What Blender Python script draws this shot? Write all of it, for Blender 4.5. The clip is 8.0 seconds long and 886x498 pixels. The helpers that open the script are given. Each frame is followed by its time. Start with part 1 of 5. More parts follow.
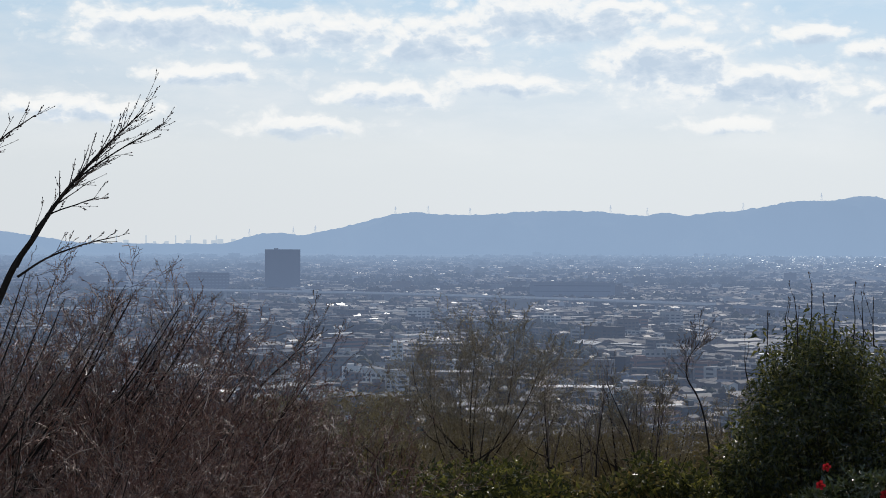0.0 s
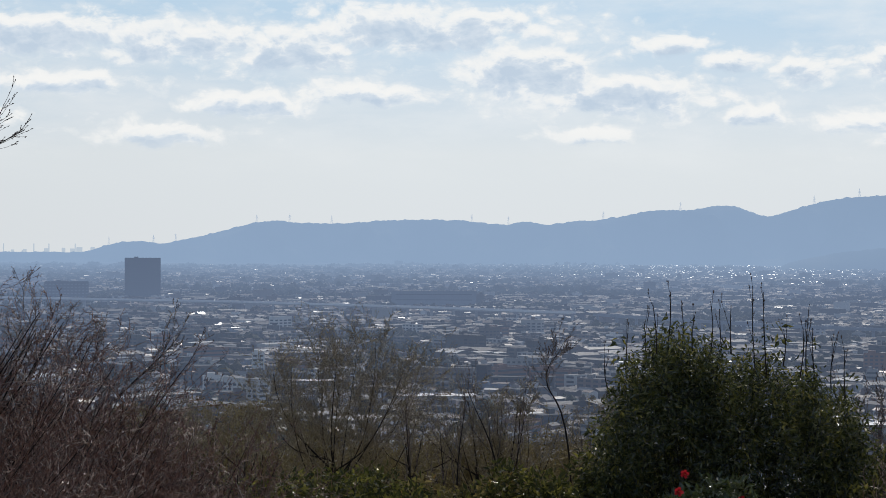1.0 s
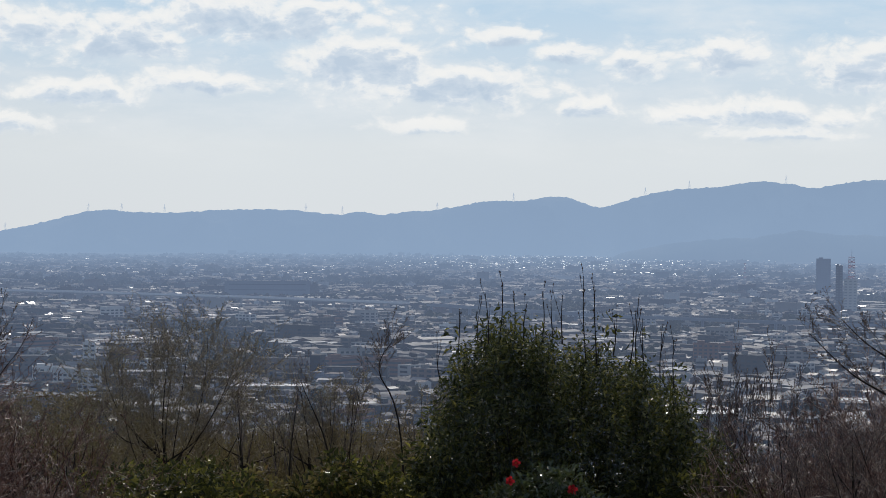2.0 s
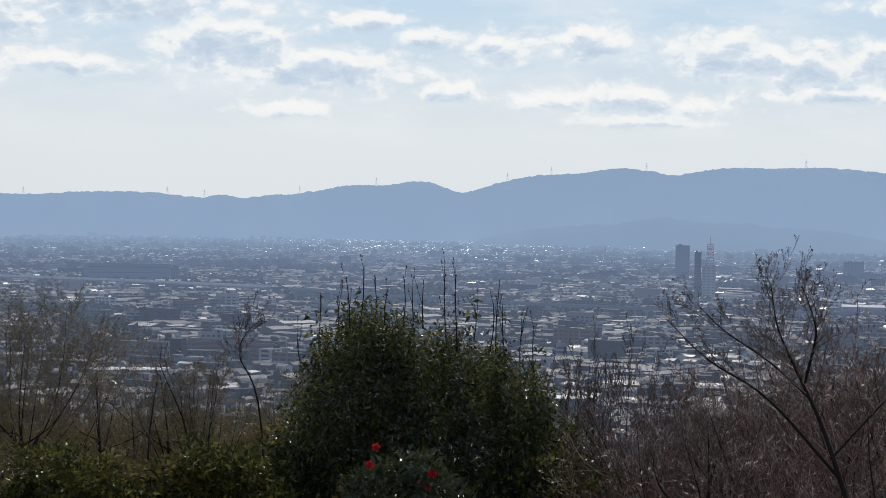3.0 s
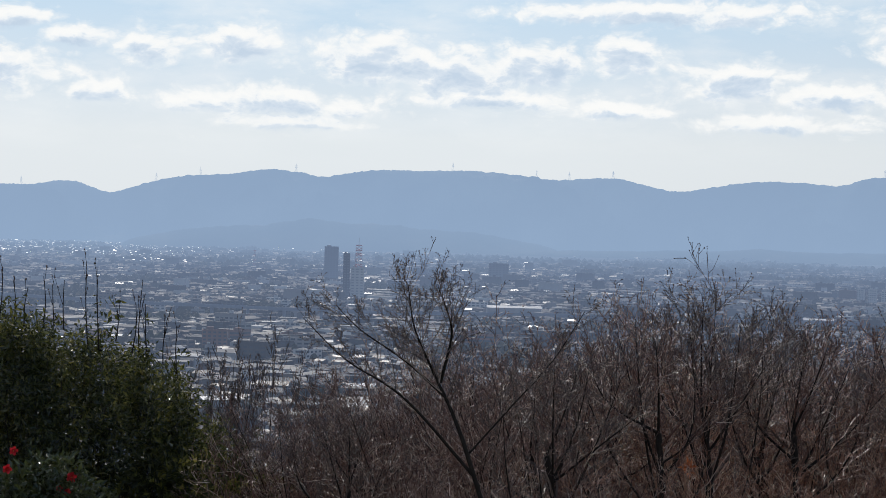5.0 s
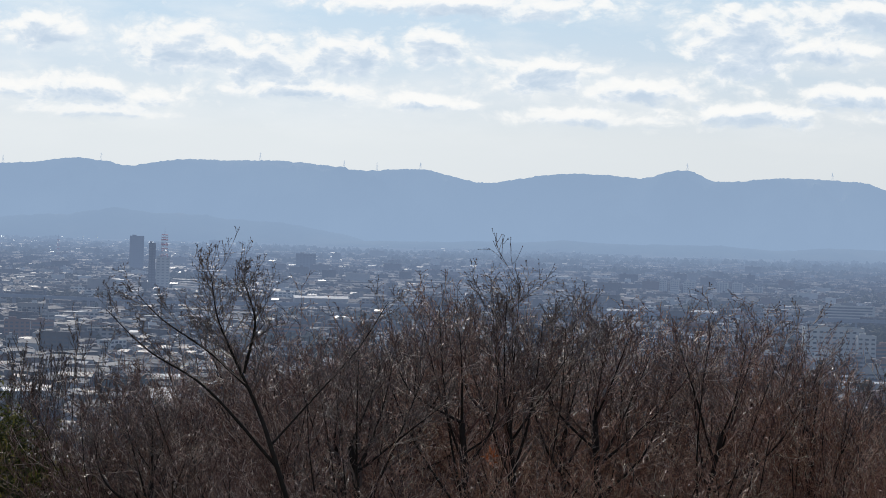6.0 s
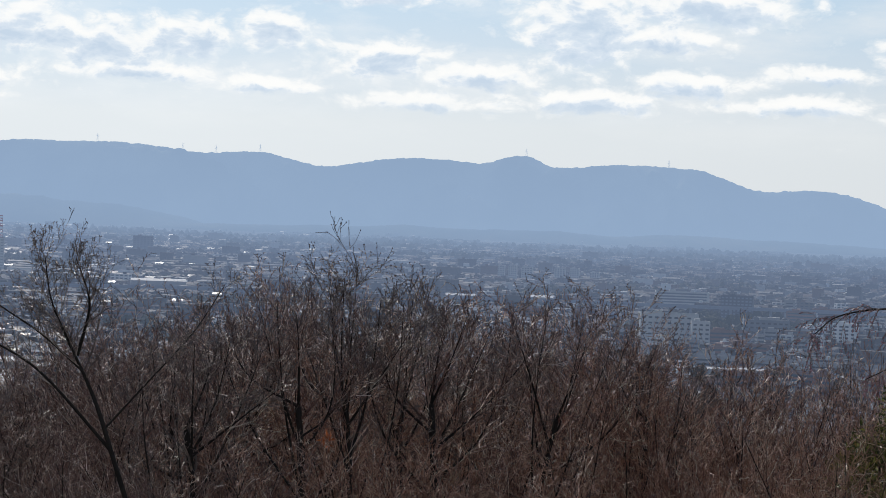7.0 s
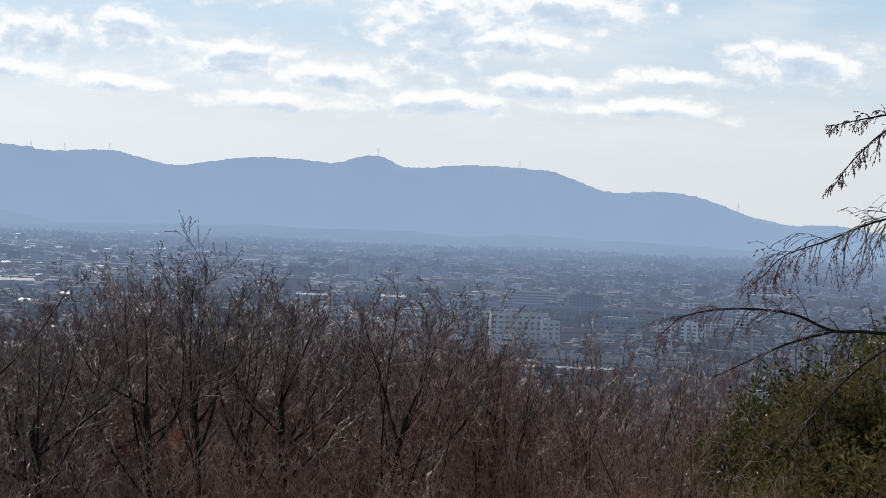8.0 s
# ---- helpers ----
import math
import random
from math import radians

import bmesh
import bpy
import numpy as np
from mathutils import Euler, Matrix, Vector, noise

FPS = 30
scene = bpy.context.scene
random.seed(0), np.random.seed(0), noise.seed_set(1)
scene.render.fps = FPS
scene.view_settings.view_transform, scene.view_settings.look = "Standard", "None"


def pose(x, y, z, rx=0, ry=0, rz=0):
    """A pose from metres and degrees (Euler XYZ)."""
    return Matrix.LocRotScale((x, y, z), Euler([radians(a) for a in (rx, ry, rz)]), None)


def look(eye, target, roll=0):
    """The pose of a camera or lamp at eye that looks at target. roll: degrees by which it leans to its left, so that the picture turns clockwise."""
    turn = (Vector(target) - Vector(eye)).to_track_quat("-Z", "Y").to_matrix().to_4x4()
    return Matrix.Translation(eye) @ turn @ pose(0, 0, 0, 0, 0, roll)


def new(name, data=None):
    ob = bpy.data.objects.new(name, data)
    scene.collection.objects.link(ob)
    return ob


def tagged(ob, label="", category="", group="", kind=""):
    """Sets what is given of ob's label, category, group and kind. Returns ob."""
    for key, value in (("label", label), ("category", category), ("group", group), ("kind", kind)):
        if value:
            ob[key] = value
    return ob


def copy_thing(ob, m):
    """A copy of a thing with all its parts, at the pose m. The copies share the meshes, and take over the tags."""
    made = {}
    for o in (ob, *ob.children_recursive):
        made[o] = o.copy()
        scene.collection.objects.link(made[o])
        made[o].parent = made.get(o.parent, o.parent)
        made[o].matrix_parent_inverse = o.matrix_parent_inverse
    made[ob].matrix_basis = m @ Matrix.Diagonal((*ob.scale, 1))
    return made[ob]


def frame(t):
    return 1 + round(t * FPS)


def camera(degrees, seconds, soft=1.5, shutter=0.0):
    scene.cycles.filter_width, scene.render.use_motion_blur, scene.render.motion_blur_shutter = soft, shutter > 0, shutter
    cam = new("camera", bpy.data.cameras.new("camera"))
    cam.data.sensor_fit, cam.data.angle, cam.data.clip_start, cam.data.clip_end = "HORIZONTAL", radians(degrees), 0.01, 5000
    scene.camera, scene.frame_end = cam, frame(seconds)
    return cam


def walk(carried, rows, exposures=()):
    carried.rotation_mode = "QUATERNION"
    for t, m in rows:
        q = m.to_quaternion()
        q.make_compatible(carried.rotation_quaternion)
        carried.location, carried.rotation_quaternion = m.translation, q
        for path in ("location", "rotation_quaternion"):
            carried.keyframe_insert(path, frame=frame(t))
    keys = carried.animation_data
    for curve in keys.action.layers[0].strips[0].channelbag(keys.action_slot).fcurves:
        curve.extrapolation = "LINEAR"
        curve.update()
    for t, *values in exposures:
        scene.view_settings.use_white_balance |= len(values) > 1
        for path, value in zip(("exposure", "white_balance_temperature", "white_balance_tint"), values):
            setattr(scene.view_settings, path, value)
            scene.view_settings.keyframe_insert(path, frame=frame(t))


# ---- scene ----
# The viewpoint stands on a wooded hill, 110 m above the plain. Azimuths run clockwise from the y axis.
EYE_Z = 110.0
cam = camera(24.0, 8.0, soft=0.7)
# seconds, x, y, azimuth, pitch, lean
ROWS = [
    (0.0, 0.0000, 0.0000, 0.008, -0.628, 0.153),
    (0.5, 0.0014, -0.0005, 1.785, -0.452, 0.167),
    (1.0, 0.0029, -0.0009, 3.806, -0.378, 0.247),
    (1.5, 0.0105, -0.0034, 6.066, -0.490, 0.274),
    (1.7, 0.0116, -0.0038, 7.046, -0.539, 0.326),
    (3.0, 0.0190, -0.0062, 12.142, -1.007, 0.956),
    (3.5, 0.0319, -0.0104, 14.395, -1.199, 1.062),
    (4.0, 0.0447, -0.0145, 16.899, -1.119, 1.221),
    (4.2, 0.0489, -0.0159, 17.829, -1.043, 1.236),
    (5.3, 0.0719, -0.0234, 23.414, -0.799, 1.421),
    (5.5, 0.0761, -0.0247, 24.562, -0.846, 1.476),
    (6.0, 0.0799, -0.0260, 27.050, -0.919, 1.648),
    (6.5, 0.0837, -0.0272, 29.301, -1.092, 1.945),
    (7.0, 0.0875, -0.0284, 31.460, -1.217, 2.191),
    (7.5, 0.0913, -0.0297, 33.512, -1.132, 2.380),
    (8.0, 0.0951, -0.0309, 35.543, -1.064, 2.428),
]
walk(cam, [(t, pose(x, y, EYE_Z, 90 + pitch, -lean, -az)) for t, x, y, az, pitch, lean in ROWS],
     exposures=[(0.0, -0.03), (1.0, -0.08), (1.6, -0.13), (2.8, -0.06), (3.5, -0.03), (4.0, 0.02), (5.5, 0.0), (6.5, 0.02), (8.0, 0.06)])

# ---- world, sun ----
SUN_AZ, SUN_EL = 13.0, 41.0
SKY_STRENGTH, SUN_STRENGTH = 0.10, 2.1
# cumulus: azimuth, elevation, half width, half height, in degrees
CLOUDS = [
    (-7.5, 5.43, 2.6, 0.50), (-3.5, 5.25, 2.0, 0.50), (-0.4, 5.04, 1.7, 0.59), (3.3, 5.65, 3.4, 0.54),
    (6.1, 4.49, 1.9, 0.70), (8.6, 3.86, 2.5, 0.47), (-1.5, 3.65, 1.7, 0.28), (-4.1, 2.75, 1.7, 0.25),
    (-10.2, 3.16, 1.9, 0.31), (7.8, 2.77, 1.2, 0.17), (12.3, 3.27, 0.8, 0.28), (13.7, 4.53, 0.9, 0.40),
    (16.1, 4.70, 1.0, 0.47), (19.8, 4.39, 1.4, 0.56), (21.9, 4.11, 1.7, 0.56), (24.2, 4.28, 1.4, 0.50),
    (17.0, 3.13, 2.5, 0.34), (29.6, 3.94, 1.5, 0.47), (27.9, 5.77, 3.7, 0.28), (35.1, 4.93, 1.4, 0.93),
    (32.4, 3.56, 1.4, 0.28), (37.1, 4.72, 1.7, 0.31), (41.6, 3.84, 1.4, 0.22), (45.1, 4.38, 1.6, 0.43),
    (26.7, 4.6, 0.9, 0.42), (38.5, 5.6, 2.2, 0.45), (23.0, 3.35, 1.9, 0.26), (26.4, 3.1, 1.6, 0.22), (38.0, 3.5, 1.6, 0.26), (41.0, 3.0, 1.8, 0.24),
    (35.3, 3.0, 2.0, 0.3), (31.0, 2.8, 1.8, 0.22), (17.4, 2.6, 1.6, 0.18), (-6.5, 4.2, 1.6, 0.26), (1.7, 3.9, 1.3, 0.28), (10.0, 5.2, 0.9, 0.28), (11.6, 4.75, 1.0, 0.25),
]


# reach and colours of the haze that far materials carry as emission
HAZE_REACH, HAZE_POWER = 5500.0, 1.7
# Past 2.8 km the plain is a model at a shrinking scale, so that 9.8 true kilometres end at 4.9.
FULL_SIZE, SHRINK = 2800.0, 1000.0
HAZE_NEAR, HAZE_MIDDLE, HAZE_FAR = (0.18, 0.23, 0.34), (0.20, 0.27, 0.41), (0.294, 0.412, 0.592)


class Nodes:
    """A node tree, with short calls to add and link nodes."""

    def __init__(self, tree):
        self.tree = tree
        tree.nodes.clear()

    def add(self, kind, links=None, **values):
        node = self.tree.nodes.new(kind)
        for key, value in values.items():
            setattr(node, key, value)
        for key, value in (links or {}).items():
            if isinstance(value, bpy.types.NodeSocket):
                self.tree.links.new(value, node.inputs[key])
            else:
                node.inputs[key].default_value = value
        return node

    def math(self, operation, a, b=0.0, c=0.0, clamp=False):
        return self.add("ShaderNodeMath", {0: a, 1: b, 2: c}, operation=operation, use_clamp=clamp).outputs[0]

    def vmath(self, operation, a, b=(0, 0, 0), c=(0, 0, 0)):
        return self.add("ShaderNodeVectorMath", {0: a, 1: b, 2: c}, operation=operation)

    def noise(self, vector, scale, detail=4.0, rough=0.55):
        return self.add("ShaderNodeTexNoise", {"Vector": vector, "Scale": scale, "Detail": detail, "Roughness": rough}).outputs[0]

    def mix(self, factor, a, b):
        node = self.add("ShaderNodeMix", {0: factor, 6: a, 7: b}, data_type="RGBA")
        return node.outputs[2]

    def haze_glow(self, shader, tint=1.0):
        """Haze painted into a far surface as emission: stronger with distance, weaker above the ground."""
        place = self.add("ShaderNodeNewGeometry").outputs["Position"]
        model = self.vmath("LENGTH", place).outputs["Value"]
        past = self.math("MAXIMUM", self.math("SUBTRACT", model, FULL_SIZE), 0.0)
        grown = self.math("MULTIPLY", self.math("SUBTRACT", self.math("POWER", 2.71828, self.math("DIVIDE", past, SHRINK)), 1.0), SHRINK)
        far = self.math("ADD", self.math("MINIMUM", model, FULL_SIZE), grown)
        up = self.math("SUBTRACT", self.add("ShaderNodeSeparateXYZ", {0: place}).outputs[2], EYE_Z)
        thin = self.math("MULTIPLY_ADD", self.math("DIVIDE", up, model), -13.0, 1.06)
        depth = self.math("MULTIPLY", self.math("POWER", self.math("DIVIDE", far, HAZE_REACH), HAZE_POWER), thin)
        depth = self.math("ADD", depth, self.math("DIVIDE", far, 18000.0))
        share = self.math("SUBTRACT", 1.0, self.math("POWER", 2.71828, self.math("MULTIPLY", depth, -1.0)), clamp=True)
        hue = self.ramp(self.math("DIVIDE", far, 10000.0), [(0.1, HAZE_NEAR), (0.38, HAZE_MIDDLE), (0.8, HAZE_FAR)])
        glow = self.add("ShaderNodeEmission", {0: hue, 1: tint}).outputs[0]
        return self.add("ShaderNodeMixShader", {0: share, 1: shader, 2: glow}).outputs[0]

    def ramp(self, factor, stops):
        node = self.add("ShaderNodeValToRGB", {0: factor})
        band = node.color_ramp
        while len(band.elements) < len(stops):
            band.elements.new(0.5)
        for element, (place, colour) in zip(band.elements, stops):
            element.position, element.color = place, (*colour, 1) if len(colour) == 3 else colour
        return node.outputs[0]


def build_world():
    world = bpy.data.worlds.new("sky")
    world.use_nodes = True
    scene.world = world
    n = Nodes(world.node_tree)
    sky = n.add("ShaderNodeTexSky", sky_type="NISHITA", sun_disc=False, sun_elevation=radians(SUN_EL),
                sun_rotation=radians(SUN_AZ), air_density=1.0, dust_density=2.5, ozone_density=2.0)
    base = n.add("ShaderNodeVectorMath", {0: sky.outputs[0], "Scale": SKY_STRENGTH}, operation="SCALE").outputs[0]
    way = n.add("ShaderNodeTexCoord").outputs["Generated"]
    xyz = n.add("ShaderNodeSeparateXYZ", {0: way})
    az = n.math("MULTIPLY", n.math("ARCTAN2", xyz.outputs[0], xyz.outputs[1]), 57.2958)
    el = n.math("MULTIPLY", n.math("ARCSINE", xyz.outputs[2]), 57.2958)
    spot = n.add("ShaderNodeCombineXYZ", {0: az, 1: el}).outputs[0]
    # cumulus: soft lumps at their places, broken up by billows and finer noise
    bend = n.add("ShaderNodeTexNoise", {"Vector": n.vmath("MULTIPLY", spot, (0.6, 0.9, 1)).outputs[0], "Scale": 1.0, "Detail": 3.0})
    bent = n.vmath("MULTIPLY_ADD", bend.outputs[1], (1.1, 0.5, 0), spot).outputs[0]
    bent = n.vmath("SUBTRACT", bent, (0.55, 0.25, 0)).outputs[0]

    def density(field):
        lumps = None
        for a, e, w, h in CLOUDS:
            w, h = w * 1.3, h * 1.35
            q = n.vmath("MULTIPLY_ADD", field, (1 / w, 1 / h, 0), (-a / w, -e / h, 0)).outputs[0]
            lump = n.math("POWER", 0.40, n.vmath("DOT_PRODUCT", q, q).outputs["Value"])
            lumps = lump if lumps is None else n.math("MAXIMUM", lumps, lump)
        flat = n.vmath("MULTIPLY", field, (1.0, 1.75, 0)).outputs[0]
        cells = n.add("ShaderNodeTexVoronoi", {"Vector": flat, "Scale": 1.15, "Detail": 3.0, "Roughness": 0.55, "Lacunarity": 2.2, "Smoothness": 0.35},
                      feature="SMOOTH_F1", voronoi_dimensions="2D").outputs["Distance"]
        fine = n.noise(flat, 1.15, 6.0, 0.52)
        body = n.math("MULTIPLY_ADD", lumps, 0.98, n.math("MULTIPLY", n.math("SUBTRACT", 0.5, cells), 0.42))
        return n.math("ADD", body, n.math("MULTIPLY", n.math("SUBTRACT", fine, 0.5), 0.8))

    here, above = density(bent), density(n.vmath("ADD", bent, (-0.03, 0.24, 0)).outputs[0])
    high = n.math("MULTIPLY", n.math("SUBTRACT", el, 1.3), 0.6, clamp=True)
    cover = n.math("MULTIPLY", n.ramp(here, [(0.12, (0, 0, 0)), (0.32, (0.32, 0.32, 0.32)), (0.48, (0.85, 0.85, 0.85)), (0.66, (1, 1, 1))]), high)
    # the sun stands above and behind: the upper rims are white, the thick bodies below them grey
    lit = n.ramp(above, [(0.34, (0.97, 0.97, 0.955)), (0.50, (0.90, 0.925, 0.94)), (0.66, (0.68, 0.765, 0.86)), (0.92, (0.55, 0.66, 0.79))])
    # a bright whitish layer of thin haze stands low over the plain, and a thin veil higher up
    low = n.ramp(n.math("MULTIPLY", el, 0.1), [(0.0, (0.76, 0.80, 0.83)), (0.22, (0.77, 0.82, 0.85)), (0.40, (0.66, 0.765, 0.86)), (0.62, (0.54, 0.71, 0.87))])
    veil = n.ramp(n.noise(n.vmath("MULTIPLY", spot, (0.22, 0.7, 1)).outputs[0], 1.0, 6.0, 0.6), [(0.42, (0, 0, 0)), (0.70, (0.6, 0.6, 0.6))])
    low = n.mix(n.math("MULTIPLY", veil, high), low, (0.88, 0.91, 0.93, 1))
    near = n.math("SUBTRACT", 1.6, n.math("MULTIPLY", el, 0.06), clamp=True)
    aside_sun = n.math("SUBTRACT", n.math("ABSOLUTE", n.math("SUBTRACT", az, SUN_AZ)), 10.0)
    dim = n.math("SUBTRACT", 1.0, n.math("MULTIPLY", n.math("MINIMUM", n.math("MAXIMUM", aside_sun, 0.0), 40.0), 0.004))
    clear = n.mix(near, base, n.add("ShaderNodeVectorMath", {0: low, "Scale": dim}, operation="SCALE").outputs[0])
    colour = n.mix(n.math("MULTIPLY", cover, 0.94), clear, lit)
    n.add("ShaderNodeOutputWorld", {0: n.add("ShaderNodeBackground", {0: colour, 1: 1.0}).outputs[0]})


build_world()
sun = new("sun", bpy.data.lights.new("sun", "SUN"))
sun.data.energy, sun.data.angle, sun.data.color = SUN_STRENGTH, radians(0.6), (1.0, 0.95, 0.87)
sun_way = Vector((math.sin(radians(SUN_AZ)) * math.cos(radians(SUN_EL)), math.cos(radians(SUN_AZ)) * math.cos(radians(SUN_EL)), math.sin(radians(SUN_EL))))
sun.matrix_world = look(sun_way * 300, (0, 0, 0))


# ---- materials ----
def material(name, stops, rough=0.7, metal=0.0, scale=1.0, per="island", grain=0.25, bump=0.0, specular=0.5, through_light=0.0, hazed=False):
    """A surface whose colour is drawn from stops by piece (island or object) and by noise at two scales."""
    m = bpy.data.materials.new(name)
    m.use_nodes = True
    n = Nodes(m.node_tree)
    place = n.add("ShaderNodeTexCoord").outputs["Object"]
    coarse, fine = n.noise(place, scale, 5), n.noise(place, scale * 9, 4)
    if per == "island":
        pick = n.add("ShaderNodeNewGeometry").outputs["Random Per Island"]
    elif per == "object":
        pick = n.add("ShaderNodeObjectInfo").outputs["Random"]
    else:
        pick = coarse
    colour = n.ramp(pick, stops)
    worn = n.math("MULTIPLY_ADD", n.math("ADD", coarse, fine), grain, 1.0 - grain)
    colour = n.vmath("SCALE", colour)
    n.tree.links.new(worn, colour.inputs["Scale"])
    if isinstance(rough, list):
        turned = n.math("FRACT", n.math("MULTIPLY", pick, 37.31))
        rough = n.ramp(turned, rough)
    shader = n.add("ShaderNodeBsdfPrincipled", {"Base Color": colour.outputs[0], "Roughness": rough, "Metallic": metal, "Specular IOR Level": specular})
    if bump:
        relief = n.add("ShaderNodeBump", {"Height": fine, "Strength": bump, "Distance": 0.02})
        n.tree.links.new(relief.outputs[0], shader.inputs["Normal"])
    result = shader.outputs[0]
    if through_light:
        thin = n.add("ShaderNodeBsdfTranslucent", {0: colour.outputs[0]})
        result = n.add("ShaderNodeMixShader", {0: through_light, 1: result, 2: thin.outputs[0]}).outputs[0]
    # far surfaces get their distance haze here, mixed in as emission
    n.add("ShaderNodeOutputMaterial", {0: n.haze_glow(result) if hazed else result})
    return m


# a surface of the plain or ridge, with haze painted in by distance
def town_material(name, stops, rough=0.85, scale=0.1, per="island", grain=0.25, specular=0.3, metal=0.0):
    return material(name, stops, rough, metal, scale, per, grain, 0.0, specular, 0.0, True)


WALLS = [(0.0, (0.06, 0.06, 0.065)), (0.3, (0.11, 0.108, 0.108)), (0.55, (0.16, 0.157, 0.155)), (0.70, (0.18, 0.13, 0.115)), (0.84, (0.29, 0.285, 0.28)), (0.93, (0.45, 0.445, 0.44)), (1.0, (0.66, 0.66, 0.65))]
ROOFS = [(0.0, (0.03, 0.031, 0.036)), (0.4, (0.05, 0.051, 0.056)), (0.6, (0.095, 0.06, 0.048)), (0.78, (0.075, 0.078, 0.086)), (0.93, (0.13, 0.13, 0.135)), (1.0, (0.42, 0.42, 0.42))]
SHINE = [(0.0, (0.75, 0.75, 0.75)), (0.75, (0.6, 0.6, 0.6)), (0.9, (0.42, 0.42, 0.42)), (1.0, (0.3, 0.3, 0.3))]
FLAT_TONES = [(0.0, (0.04, 0.042, 0.045)), (0.5, (0.075, 0.075, 0.078)), (0.85, (0.125, 0.125, 0.125)), (0.95, (0.2, 0.2, 0.2)), (1.0, (0.45, 0.45, 0.44))]
WALL = town_material("painted_wall", WALLS, 0.85, 0.05)
ROOF = town_material("tiled_roof", ROOFS, SHINE, 0.08, specular=0.25)
HOUSE_WALL = town_material("house_plaster", WALLS, 0.85, 0.3, "object")
HOUSE_ROOF = town_material("house_tiles", ROOFS, SHINE, 0.4, "object", specular=0.25)
FLAT_ROOF = town_material("flat_roof", FLAT_TONES, 0.8, 0.06, specular=0.15)
DECK_ROOF = town_material("deck_roof", FLAT_TONES, 0.8, 0.3, "object", specular=0.15)
METAL_ROOF = town_material("sheet_metal_roof", [(0.0, (0.04, 0.042, 0.048)), (0.5, (0.075, 0.078, 0.083)), (0.82, (0.13, 0.13, 0.13)), (0.93, (0.25, 0.25, 0.25)), (1.0, (0.55, 0.55, 0.54))], [(0.0, (0.75, 0.75, 0.75)), (1.0, (0.5, 0.5, 0.5))], 0.05, specular=0.2)
GLASS = town_material("window_glass", [(0.0, (0.06, 0.07, 0.085)), (1.0, (0.12, 0.135, 0.15))], 0.2, 0.3)
SLATE = town_material("blue_grey_panels", [(0.0, (0.20, 0.23, 0.28)), (1.0, (0.24, 0.27, 0.32))], 0.6, 0.04, "noise", 0.12)
TOWER_PANEL = town_material("dark_tower_panels", [(0.0, (0.10, 0.115, 0.14)), (1.0, (0.135, 0.15, 0.175))], 0.6, 0.04, "noise", 0.12)
OFFICE = town_material("dark_office_panels", [(0.0, (0.17, 0.185, 0.21)), (1.0, (0.21, 0.225, 0.25))], 0.5, 0.04, "noise", 0.12)
WHITE = town_material("white_plaster", [(0.0, (0.62, 0.62, 0.61)), (1.0, (0.76, 0.76, 0.75))], 0.8, 0.1, "noise", 0.15)
PALE_WALL = town_material("pale_wall", [(0.0, (0.46, 0.46, 0.45)), (1.0, (0.58, 0.58, 0.57))], 0.8, 0.1, "noise", 0.15)
CONCRETE = town_material("concrete", [(0.0, (0.27, 0.275, 0.28)), (1.0, (0.38, 0.38, 0.38))], 0.85, 0.1, "noise")
BARRIER = town_material("pale_barrier_panels", [(0.0, (0.66, 0.67, 0.68)), (1.0, (0.78, 0.78, 0.78))], 0.6, 0.1, "noise", 0.12)
RED = town_material("red_paint", [(0.0, (0.5, 0.06, 0.045)), (1.0, (0.6, 0.09, 0.07))], 0.6, 1, "noise")
STEEL = town_material("grey_steel", [(0.0, (0.22, 0.23, 0.25)), (1.0, (0.3, 0.31, 0.33))], 0.5, 1, "noise", metal=0.3)
PLAIN = town_material("town_ground", [(0.25, (0.07, 0.075, 0.07)), (0.42, (0.12, 0.12, 0.12)), (0.55, (0.17, 0.165, 0.16)), (0.75, (0.13, 0.14, 0.085))], 0.9, 0.012, "noise")
SLOPE = material("forest_floor", [(0.3, (0.05, 0.04, 0.03)), (0.5, (0.09, 0.07, 0.045)), (0.7, (0.07, 0.08, 0.035))], 0.95, scale=0.35, per="noise", bump=0.5)
TOWN_TREE = town_material("town_foliage", [(0.0, (0.03, 0.038, 0.025)), (0.6, (0.055, 0.06, 0.035)), (1.0, (0.10, 0.085, 0.055))], 0.9, 0.2)
BARK = material("grey_bark", [(0.0, (0.018, 0.014, 0.012)), (1.0, (0.045, 0.036, 0.03))], 0.95, scale=6.0, per="noise", bump=0.4, specular=0.12)
TWIG = material("brown_twigs", [(0.0, (0.035, 0.025, 0.02)), (0.6, (0.13, 0.088, 0.07)), (1.0, (0.34, 0.26, 0.21))], 0.45, scale=4.0, specular=0.4)
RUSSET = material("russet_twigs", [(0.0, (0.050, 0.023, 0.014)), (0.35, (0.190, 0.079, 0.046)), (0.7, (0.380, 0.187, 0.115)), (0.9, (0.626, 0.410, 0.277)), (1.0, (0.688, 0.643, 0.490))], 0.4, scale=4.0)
BROWN_RUSSET = material("brown_russet_twigs", [(0.0, (0.041, 0.020, 0.014)), (0.45, (0.135, 0.061, 0.041)), (0.75, (0.257, 0.135, 0.095)), (0.92, (0.486, 0.351, 0.270)), (1.0, (0.743, 0.608, 0.513))], 0.42, scale=4.0)
DARK_RUSSET = material("dark_russet_twigs", [(0.0, (0.03, 0.014, 0.009)), (0.5, (0.11, 0.04, 0.023)), (0.8, (0.21, 0.085, 0.05)), (0.93, (0.31, 0.19, 0.13)), (1.0, (0.52, 0.42, 0.35))], 0.42, scale=4.0)
